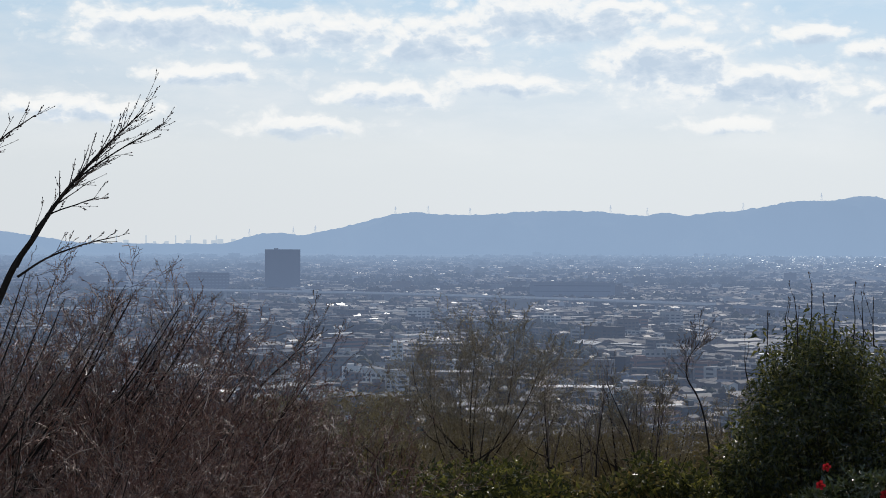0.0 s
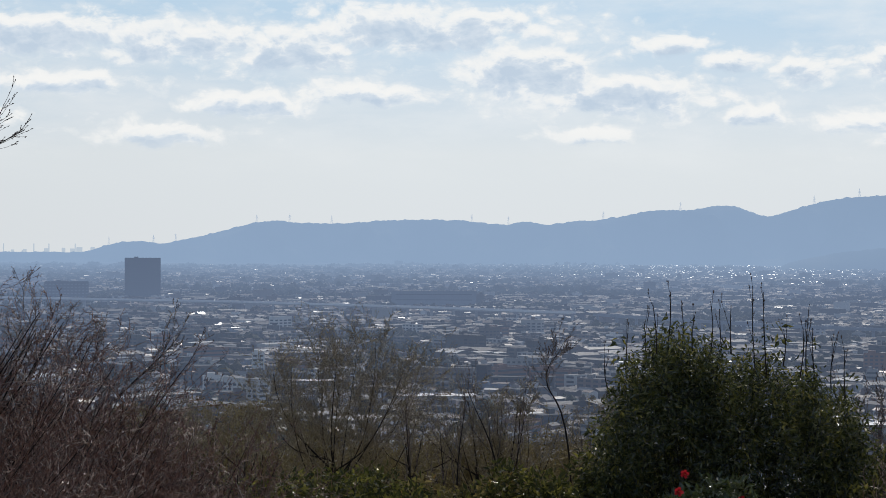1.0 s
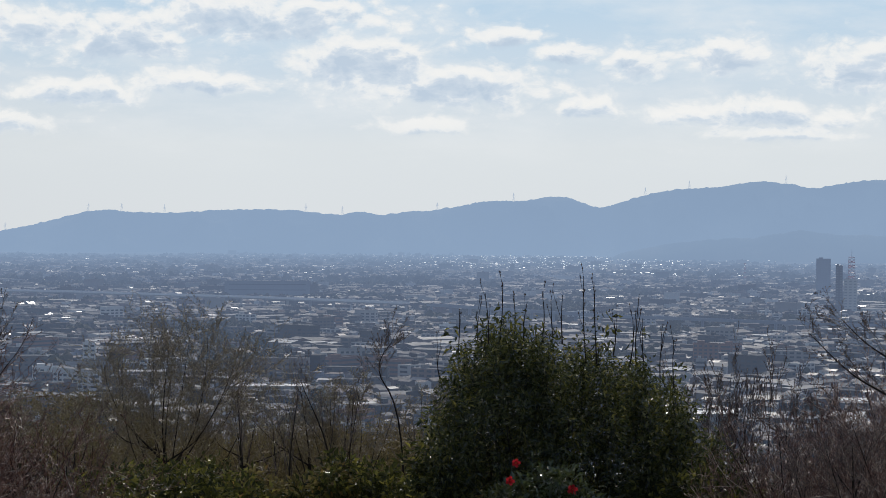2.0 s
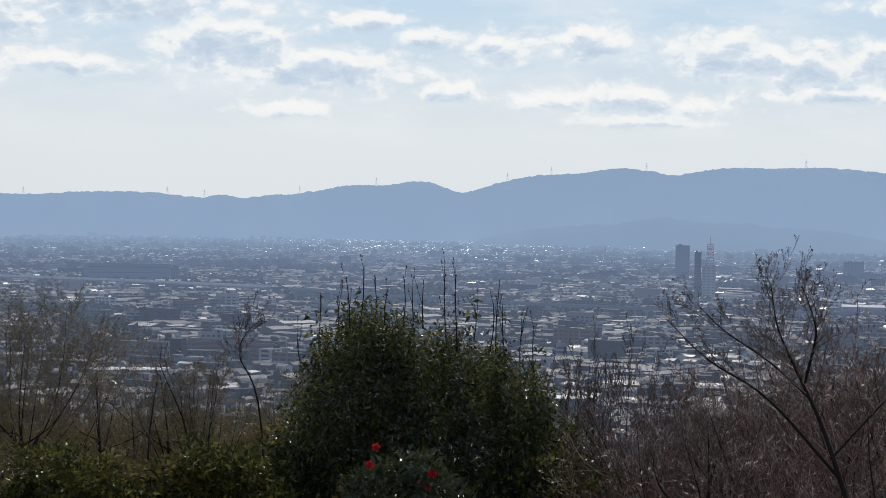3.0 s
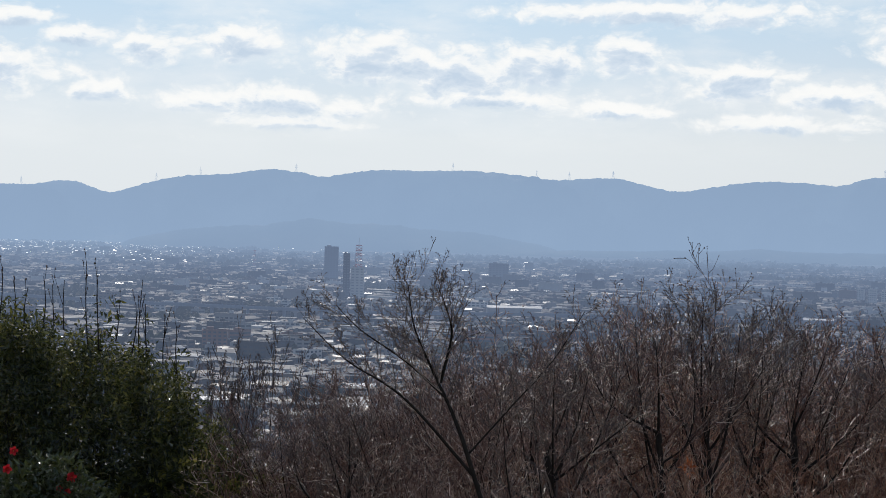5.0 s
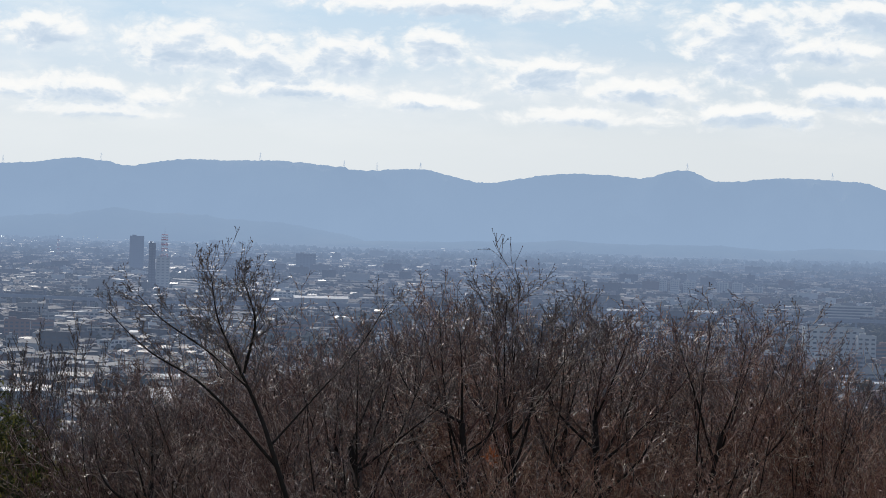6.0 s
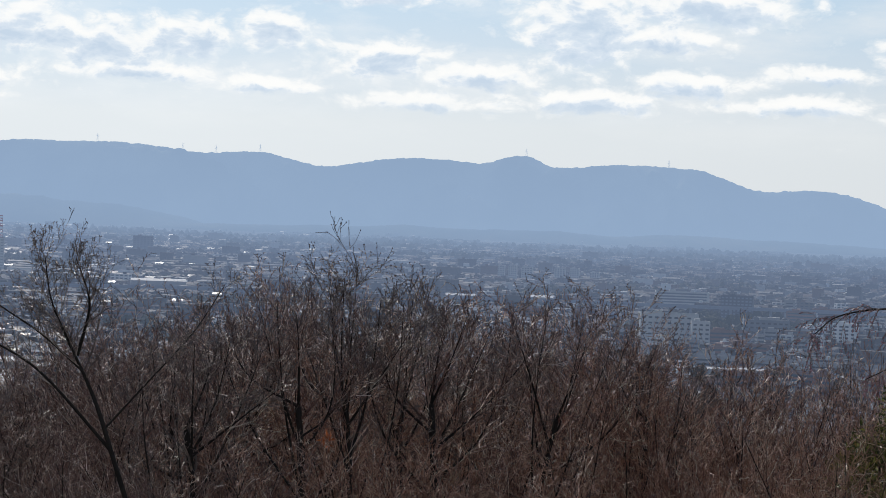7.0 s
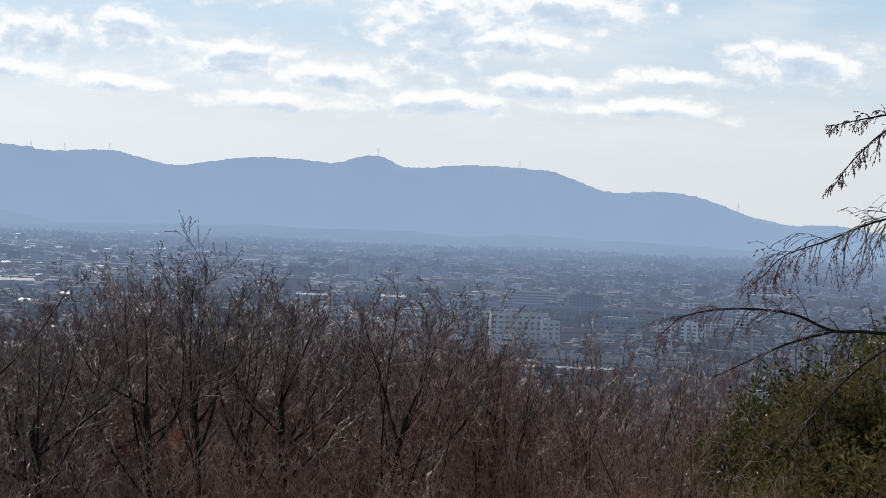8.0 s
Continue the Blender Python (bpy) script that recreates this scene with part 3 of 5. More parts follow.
    mats = (WALL, ROOF, FLAT_ROOF, METAL_ROOF, GLASS)
    for zone, piles, words in (("town_", near, ("close-packed small houses with tiled pitched roofs", "grey and pale flat-roofed blocks of flats", "low sheds and factory halls with metal roofs", "dark tree clumps among the houses")),
                               ("middle_", mid, ("close-packed houses in the middle of the plain", "grey flat-roofed blocks in the middle of the plain", "low halls in the middle of the plain", "tree belts in the middle of the plain")),
                               ("backdrop_", far, ("far houses scattered below the mountain range", "far pale blocks of flats", "far halls with bright roofs", "far tree belts on the plain"))):
        for kind, label in zip(kinds, words):
            me = piles[kind].mesh(zone + kind, TOWN_TREE) if kind == "trees" else piles[kind].mesh(zone + kind, *mats)
            tagged(new(zone + kind, me), label, "trees" if kind == "trees" else "buildings", kind="stuff")
    # sheds added for sun glints: small glossy lean-to roofs tilted towards the hill
    flashes = Pile()
    for k in range(1500):
        az = rng.gauss(10.5, 3.2) if k < 1060 else rng.uniform(-9, 6) if k < 1300 else rng.uniform(-9, 46)
        p = polar(az, 4500 + 400 * rng.gauss(0, 1) if 1060 <= k < 1300 else (6600 if az > 13 else 7200) - 2200 * rng.random() ** 1.6)
        w, e, s, z = rng.uniform(1.5, 6.5), rng.uniform(1.2, 3.0), rng.uniform(0.3, 0.46), height(p.x, p.y)
        top = rng.uniform(7.5, 11)
        put(flashes, [(-w / 2, 0, 0), (w / 2, 0, 0), (w / 2, e, 0), (-w / 2, e, 0), (-w / 2, 0, top), (w / 2, 0, top), (w / 2, e, top + e * s), (-w / 2, e, top + e * s)],
            [(0, 1, 5, 4), (1, 2, 6, 5), (2, 3, 7, 6), (3, 0, 4, 7), (4, 5, 6, 7)], [0] * 4 + [1], p.x, p.y, z, -radians(az) + rng.gauss(0, 0.12))
    tagged(new("backdrop_sheds", flashes.mesh("backdrop_sheds", WALL, FAR_GLOSS)), "far small sheds added for the sun glints on their glossy roofs", "buildings", kind="stuff")


# ---- landmarks of the town ----
BROWN_WALL = town_material("brown_tile_wall", [(0.0, (0.22, 0.14, 0.115)), (1.0, (0.28, 0.18, 0.15))], 0.8, 0.1, "noise")


def box_mesh(name, w, d, h, mat, x=0.0, y=0.0, z=0.0, bevel=0.0):
    bm = bmesh.new()
    bmesh.ops.create_cube(bm, size=1, matrix=Matrix.Translation((x, y, z + h / 2)) @ Matrix.Diagonal((w, d, h, 1)))
    if bevel:
        bmesh.ops.bevel(bm, geom=bm.edges[:], offset=bevel, segments=1, affect="EDGES")
    me = bpy.data.meshes.new(name)
    bm.to_mesh(me)
    bm.free()
    me.materials.append(mat)
    return me


def thing(name, label, category, group=""):
    return tagged(new(name), label, category, group)


def ground_at(az, d):
    p = polar(az, d)
    p.z = height(p.x, p.y)
    return p


def building(name, label, w, depth, h, mat, floors, cols, mat_window=GLASS, penthouse=True, roof_mat=DECK_ROOF, ribbon=False, sill=1.0, window_h=1.5):
    """A flat-roofed block round its base: wall, parapet, roof, penthouse and each window (or each ribbon of windows)."""
    ob = thing(name, label, "building")
    part("wall", box_mesh("wall", w, depth, h, mat, bevel=0.08), mat, ob)
    part("roof", box_mesh("roof", w - 0.8, depth - 0.8, 0.3, roof_mat, z=h - 0.05), roof_mat, ob)
    rim = Pile()
    for s in (-1, 1):
        rim.box(-w / 2, s * (depth / 2 - 0.3) - 0.2, h, w / 2, s * (depth / 2 - 0.3) + 0.2, h + 1.0)
        rim.box(s * (w / 2 - 0.3) - 0.2, -depth / 2 + 0.3, h, s * (w / 2 - 0.3) + 0.2, depth / 2 - 0.3, h + 1.0)
    part("parapet", rim, mat, ob)
    if penthouse:
        part("penthouse", box_mesh("penthouse", min(7, w * 0.3), min(5, depth * 0.5), 3.0, mat, x=-w * 0.18, z=h, bevel=0.05), mat, ob)
    step = h / floors
    if ribbon:
        band = box_mesh("window_band", w * 0.9, 0.16, window_h, mat_window)
        side = box_mesh("window_band", 0.16, depth * 0.75, window_h, mat_window)
        for k in range(floors):
            part("window_band", band, None, ob).location = (0, -depth / 2, sill + step * k)
            for s in (-1, 1):
                part("window_band", side, None, ob).location = (s * w / 2, 0, sill + step * k)
    else:
        pane = box_mesh("window", w / cols * 0.55, 0.14, window_h, mat_window)
        for k in range(floors):
            for q in range(cols):
                part("window", pane, None, ob).location = (-w / 2 + w * (q + 0.5) / cols, -depth / 2, sill + step * k)
    return ob


def place(ob, az, d, turn=0.0):
    """Stands a thing on the plain, its front towards the hill but for turn degrees."""
    p = ground_at(az, d)
    x, y, z, k = model_place(p.x, p.y, p.z - 0.2)
    ob.matrix_basis = pose(x, y, z, 0, 0, -az + turn) @ Matrix.Scale(k, 4)
    return ob


LAND = [  # azimuth, distance, clear radius
    (-4.39, 3500, 60), (3.56, 3185, 68), (-6.43, 3510, 50), (18.72, 3560, 26), (19.3, 2785, 30), (37.87, 1724, 40), (38.23, 2357, 36), (40.39, 1855, 30),
    (42.52, 1787, 20), (43.91, 2003, 16), (33.6, 3087, 34), (34.86, 3173, 28), (15.8, 1169, 20), (0.11, 1494, 26), (-2.41, 1471, 16), (-1.0, 1500, 26),
    (-2.84, 1525, 24), (23.76, 2418, 55), (32.04, 2360, 24), (34.29, 2372, 22), (39.51, 1426, 34), (3.64, 1360, 32), (18.53, 1757, 28), (15.58, 1727, 18),
]
for a, d, r in LAND:
    q = polar(a, d)
    RESERVED.append((q.x, q.y, r))

VIA_A = [(-9.0, 3260), (-2.0, 3028), (3.5, 2800), (8.06, 2603), (12.67, 2333), (19.51, 2179), (24.3, 2222), (28.0, 2202), (34, 2230), (50, 2300)]
VIA_B = [(27.0, 1850), (31.93, 1714), (33.17, 1684), (37.54, 1510), (42.8, 1470), (50, 1490)]


def along(way, step):
    """Points and headings every step metres along a line of (azimuth, distance)."""
    pts = [polar(a, d) for a, d in way]
    out = []
    for p, q in zip(pts, pts[1:]):
        n = max(1, int((q - p).length / step))
        out += [(p.lerp(q, k / n), (q - p).normalized()) for k in range(n)]
    return out


for way in (VIA_A, VIA_B):
    RESERVED += [(p.x - 14 * math.sin(math.atan2(p.x, p.y)), p.y - 14 * math.cos(math.atan2(p.x, p.y)), 26) for p, _ in along(way, 16)]
build_town()


def viaduct(way, width, deck, label, mat, wall, rail):
    ob = thing("viaduct", label, "viaduct")
    stops = along(way, 40)
    for name, off, w, z0, z1, paint in (("deck", 0, width, deck - 1.6, deck, mat), ("parapet", -width / 2, 0.4, deck, deck + wall, rail), ("parapet", width / 2, 0.4, deck, deck + wall, rail)):
        pile, ring = Pile(), []
        for p, d in stops:
            side = Vector((d.y, -d.x, 0))
            g = height(p.x, p.y)
            for s, z in ((-0.5, z0), (0.5, z0), (0.5, z1), (-0.5, z1)):
                o = p + side * (off + s * w)
                pile.v.append((o.x, o.y, g + z))
        for k in range(len(stops) - 1):
            for j in range(4):
                a, b = 4 * k + j, 4 * k + (j + 1) % 4
                pile.f.append((a, b, b + 4, a + 4))
        pile.v = modelled(pile.v).tolist()
        part(name, pile, paint, ob)
    pier = box_mesh("pier", 2.2, 3.5, deck - 1.5, mat, bevel=0.2)
    for p, d in stops:
        x, y, z, _ = model_place(p.x, p.y, height(p.x, p.y) - 0.1)
        part("pier", pier, None, ob).matrix_basis = pose(x, y, z, 0, 0, math.degrees(math.atan2(d.y, d.x)))
    return ob


viaduct(VIA_A[:4], 14, 12, "long concrete road viaduct with pale barriers", CONCRETE, 2.4, BARRIER)
viaduct(VIA_A[3:], 14, 12, "long dark grey road viaduct across the plain", SLATE, 1.4, SLATE)
viaduct(VIA_B, 9, 9, "grey concrete railway viaduct beside the station", CONCRETE, 1.3, CONCRETE)

# the big dark slab
tower = building("office_tower", "big plain blue-grey slab tower above low houses", 59, 27, 69.5, TOWER_PANEL, 17, 1, TOWER_PANEL, True, DECK_ROOF, True, 1.2, 2.0)
place(tower, -4.39, 3500)
place(building("warehouse", "long blue-grey windowless block beside the viaduct", 129, 40, 25, SLATE, 3, 1, TOWER_PANEL, False, METAL_ROOF, True, 3.0, 1.2), 3.56, 3185)
place(building("factory_block", "wide blue-grey block among trees", 72, 32, 30, TOWER_PANEL, 6, 12, SLATE), -6.43, 3510)
place(building("apartment_tower", "narrow blue-grey tower block", 15, 15, 26, TOWER_PANEL, 8, 3, SLATE), -8.74, 3830)
place(building("apartment_tower", "tall blue-grey tower with a stepped top", 24, 21, 60, SLATE, 18, 5, OFFICE), 18.72, 3560)
place(building("apartment_tower", "slim blue-grey tower beside a lattice mast", 9, 12, 62, TOWER_PANEL, 18, 2, OFFICE), 19.14, 2790)
place(building("telephone_exchange", "pale grey tower block carrying a red and white mast", 18, 16, 44, PALE_WALL, 12, 3, CONCRETE), 19.44, 2795)
place(building("apartment_tower", "broad hazy blue-grey tower block", 36, 17, 34, OFFICE, 10, 6, TOWER_PANEL), 23.32, 3740)
place(building("hospital", "large white hospital with rows of small windows", 48, 18, 27, PALE_WALL, 6, 9), 37.75, 1735, 8)
place(building("hospital_wing", "white stair wing joined to the hospital", 15, 14, 22, PALE_WALL, 6, 3), 38.62, 1720, 8)
place(building("apartment_block", "long pale block of flats with balcony rows", 60, 14, 22, PALE_WALL, 7, 1, OFFICE, True, DECK_ROOF, True, 1.0, 1.7), 38.1, 2357, 6)
place(building("apartment_block", "pale grey block of flats behind the hospital", 34, 14, 24, TOWER_PANEL, 7, 8, SLATE), 39.6, 2260, -6)
place(building("apartment_block", "small white block of flats with dark windows", 20, 12, 22, WHITE, 7, 4), 42.52, 1787, -12)
place(building("apartment_block", "narrow white block of flats with balcony stripes", 13, 16, 24, WHITE, 8, 1, GLASS, True, DECK_ROOF, True), 43.9, 2003, -15)
for k, (a, d, w, h) in enumerate(((33.14, 3150, 10, 22), (33.45, 3120, 12, 23), (33.85, 3100, 16, 22), (34.75, 3150, 16, 21), (35.15, 3180, 14, 20), (35.7, 3150, 14, 16))):
    tagged(place(building("apartment_block", "pale high block of flats on an estate", w, 12, h, PALE_WALL, 7, 4, OFFICE), a, d, -8), group="pale estate blocks")
# dark office with a striped white end
office = building("office_block", "dark grey glass-fronted office with a white striped end", 40, 20, 19, OFFICE, 5, 8)
stripe = box_mesh("end_fin", 1.4, 4.0, 1.9, WHITE)
for k in range(5):
    part("end_fin", stripe, None, office, "white fin").location = (-20.5, -8.5, 1.2 + 3.6 * k)
part("roof_screen", box_mesh("roof_screen", 18, 8, 3.2, CONCRETE, x=3, z=19, bevel=0.1), CONCRETE, office)
place(office, 40.39, 1855, 4)
# pale and dark blocks nearer to the hill
place(building("office_block", "white flat-roofed office with a stair tower", 18, 12, 10, WHITE, 3, 4), -2.41, 1471)
place(building("school", "grey three-storey school with a row of windows", 36, 12, 11, CONCRETE, 3, 12), -1.2, 1500)
place(building("water_tower_block", "slim white stair tower", 10, 10, 17, WHITE, 5, 2), -1.25, 1640)
place(building("factory_block", "brown-grey factory with a flat roof", 34, 22, 14, WALL, 4, 8), -3.0, 1530)
place(building("apartment_block", "reddish-brown block of flats", 21, 14, 15, BROWN_WALL, 5, 5), 15.58, 1727)
place(building("apartment_block", "grey block of flats with dark windows", 45, 14, 14, CONCRETE, 4, 11), 6.3, 1620, 10)


def hall(label, w, depth, h, mat_roof, pitch=0.14):
    ob = thing("factory_hall", label, "factory hall", "metal-roofed halls")
    part("wall", box_mesh("wall", w, depth, h, CONCRETE, bevel=0.05), CONCRETE, ob)
    roof = Pile()
    r, o = depth / 2 * pitch, 0.8
    roof.add([(-w / 2 - o, -depth / 2 - o, h - 0.1), (w / 2 + o, -depth / 2 - o, h - 0.1), (w / 2 + o, 0, h + r), (-w / 2 - o, 0, h + r), (w / 2 + o, depth / 2 + o, h - 0.1), (-w / 2 - o, depth / 2 + o, h - 0.1)],
             [(0, 1, 2, 3), (3, 2, 4, 5), (0, 3, 5), (1, 4, 2)])
    part("roof", roof, mat_roof, ob)
    door = box_mesh("shutter_door", 4.5, 0.2, h * 0.62, STEEL)
    for k in range(max(2, int(w / 14))):
        part("shutter_door", door, None, ob).location = (-w / 2 + w * (k + 0.5) / max(2, int(w / 14)), -depth / 2, 0)
    for s in (-0.3, 0.0, 0.3):
        part("ridge_vent", box_mesh("ridge_vent", w * 0.1, 1.4, 0.9, STEEL), None, ob).location = (s * w, 0, h + r - 0.2)
    return ob


PALE_ROOF = town_material("pale_metal_roof", [(0.0, (0.5, 0.5, 0.5)), (1.0, (0.7, 0.7, 0.69))], 0.5, 0.2, "noise", 0.12)
for a, d, w, e, h, turn in ((15.8, 1169, 23, 16, 8, 12), (0.11, 1494, 36, 12, 6, 0), (23.76, 2418, 62, 30, 11, 4), (32.04, 2360, 33, 20, 9, 5), (34.29, 2372, 27, 24, 10, -6), (36.41, 2640, 16, 12, 9, 4),
                            (39.4, 1432, 74, 12, 6, 10), (42.2, 1409, 14, 12, 6, 8), (3.64, 1360, 50, 14, 6, 4), (18.53, 1757, 44, 18, 6, 3), (19.56, 1304, 19, 16, 6, -4), (-7.27, 1540, 15, 12, 6, 0), (20.6, 1215, 24, 14, 6, 8), (22.3, 1350, 26, 14, 6, 8), (8.9, 1700, 14, 12, 8, 0), (10.2, 1810, 18, 14, 8, 0), (12.9, 1760, 22, 14, 8, 5)):
    place(hall("low hall with a bright pale metal roof", w, e, h, PALE_ROOF), a, d, turn)


def lattice_mast(name, label, h, base, top, rings, paints):
    """Four tapering legs, cross braces and work platforms."""
    ob = thing(name, label, "mast")
    corner = [Vector((a, b, 0)) for a, b in ((-1, -1), (1, -1), (1, 1), (-1, 1))]
    at = lambda c, s: Vector((c.x * (base + (top - base) * s) / 2, c.y * (base + (top - base) * s) / 2, h * s))
    for k in range(rings):
        s0, s1 = k / rings, (k + 1) / rings
        mat = paints[k % len(paints)]
        brace = Pile()
        for i in range(4):
            a, b = corner[i], corner[(i + 1) % 4]
            leg = Pile()
            leg.tube([at(a, s0), at(a, s1)], [0.35, 0.35], 4)
            part("leg", leg, mat, ob)
            brace.tube([at(a, s0), at(b, s1)], [0.2, 0.2], 3)
            brace.tube([at(b, s0), at(a, s1)], [0.2, 0.2], 3)
            brace.tube([at(a, s1), at(b, s1)], [0.25, 0.25], 3)
        part("brace", brace, mat, ob)
    spike = Pile()
    spike.tube([Vector((0, 0, h - 1)), Vector((0, 0, h + 10))], [0.35, 0.15], 5)
    part("antenna", spike, STEEL, ob)
    for s in (0.55, 0.78, 1.0):
        part("platform", box_mesh("platform", base * 0.95, base * 0.95, 0.8, paints[0]), None, ob).location = (0, 0, h * s - 0.4)
    return ob


mast = lattice_mast("lattice_mast", "red and white painted lattice radio mast on a building", 29, 9, 8, 8, (RED, WHITE))
m = place(mast, 19.47, 2795)
m.location.z += 45
place(lattice_mast("lattice_mast", "slender red and white radio mast", 40, 6, 2.4, 9, (RED, WHITE)), 16.62, 4260)


def pylon():
    ob = thing("power_pylon", "thin grey steel power pylon on the ridge", "pylon", "pylons along the ridge")
    legs = Pile()
    for a, b in ((-1, -1), (1, -1), (1, 1), (-1, 1)):
        legs.tube([Vector((a * 2.2, b * 2.2, 0)), Vector((a * 0.5, b * 0.5, 13)), Vector((0, 0, 19))], [0.17, 0.15, 0.12], 3)
    part("leg_frame", legs, PALE_STEEL, ob)
    for z, w in ((10.5, 3.4), (13, 3.0), (15.5, 2.4)):
        arm = Pile()
        arm.tube([Vector((-w, 0, z)), Vector((w, 0, z))], [0.16, 0.16], 3)
        part("crossarm", arm, PALE_STEEL, ob)
    return ob


first = pylon()
for k, a in enumerate((-5.3, -4.1, -3.5, -1.3, -0.4, 0.75, 4.6, 5.6, 8.2, 10.3, 13.9, 15.1, 17.7, 22.0, 24.3, 25.2, 26.4, 33.7, 37.6, 43.6)):
    p = polar(a, RIDGE_D)
    x, y, z, s = model_place(p.x, p.y, float(ridge_top(np.array([a]))[0]) - 3)
    m = pose(x, y, z, 0, 0, -a + 25) @ Matrix.Scale(2 * s, 4)
    if k == 0:
        first.matrix_basis = m
    else:
        copy_thing(first, m)


# the pale skyline of a city far beyond the gap in the hills
def skyline():
    pile, q = Pile(), random.Random(3)
    for k in range(90):
        a, w = q.uniform(-12.5, -5.6), q.uniform(8, 30)
        p = polar(a, 9800)
        e = -0.56 + 0.2 * q.random() ** 3
        pile.box(p.x - w / 2, p.y - 8, 0, p.x + w / 2, p.y + 8, EYE_Z + 9800 * math.tan(radians(e)))
    for a in (-9.6, -8.9, -8.1, -7.3, -6.9, -6.2):
        p = polar(a, 9800)
        pile.box(p.x - 2.4, p.y - 2.4, 0, p.x + 2.4, p.y + 2.4, EYE_Z + 9800 * math.tan(radians(-0.27)))
    pile.v = modelled(pile.v).tolist()
    tagged(new("backdrop_skyline", pile.mesh("backdrop_skyline", SKYLINE)), "towers of a far city skyline, glowing in one pale haze colour", "buildings", kind="stuff")


skyline()


# buildings of the near streets, each a thing of its own
def near_buildings():
    protos = []
    for k, (h, mat, floors) in enumerate(((10, WHITE, 3), (13, CONCRETE, 4), (13, BROWN_WALL, 4), (10, CONCRETE, 3), (7, SLATE, 2))):
        protos.append(building("apartment_block", ("white", "grey concrete", "brown tiled", "low grey", "low blue-grey")[k] + " flat-roofed block with window bands", 26, 12, h, mat, floors, 1, GLASS, True, DECK_ROOF, True))
    used = set()
    for x, y, z, turn, s, k in NEAR["block"]:
        m = pose(x, y, z, 0, 0, math.degrees(turn)) @ Matrix.Diagonal((s, 1, 1, 1))
        if k in used:
            tagged(copy_thing(protos[k], m), group="blocks in the near streets")
        else:
            protos[k].matrix_basis = m
            used.add(k)
    homes = []
    for k, (w, d, h, pitch) in enumerate(((10, 8, 5.6, 0.42), (9, 8, 5.8, 0.5), (12, 8.5, 5.2, 0.35), (8, 7, 3.2, 0.4))):
        ob = thing("house", ("two-storey", "steep-roofed", "wide two-storey", "single-storey")[k] + " plastered house with a dark tiled roof", "house", "houses in the near streets")
        walls, roof = Pile(), Pile()
        whole = Pile()
        house(whole, 0, 0, 0, w, d, h, 0, pitch)
        walls.v, walls.f = whole.v[:10], whole.f[:6]
        roof.v, roof.f = whole.v[10:], [tuple(i - 10 for i in f) for f in whole.f[6:]]
        part("wall", walls, HOUSE_WALL, ob)
        part("roof", roof, HOUSE_ROOF, ob)
        pane = box_mesh("window", 1.7, 0.12, 1.2, GLASS)
        for q in (-0.25, 0.25):
            part("window", pane, None, ob).location = (q * w, -d / 2, h - 2.0)
        homes.append(ob)
    used = set()
    for x, y, z, turn, s, k in NEAR["house"]:
        m = pose(x, y, z, 0, 0, math.degrees(turn)) @ Matrix.Diagonal((s, s, 1, 1))
        if k in used:
            copy_thing(homes[k], m)
        else:
            homes[k].matrix_basis = m
            used.add(k)


near_buildings()


# ---- trees and shrubs on the hill ----
def level_with(x, y, dz):
    """A place by its height above or below the eye."""
    return Vector((x, y, EYE_Z + dz))


def aside(d, angle, r):
    """The way d, turned by angle degrees to a random side."""
    side = d.orthogonal().normalized()
    side.rotate(Matrix.Rotation(r.uniform(0, math.tau), 3, d))
    return (d * math.cos(radians(angle)) + side * math.sin(radians(angle))).normalized()


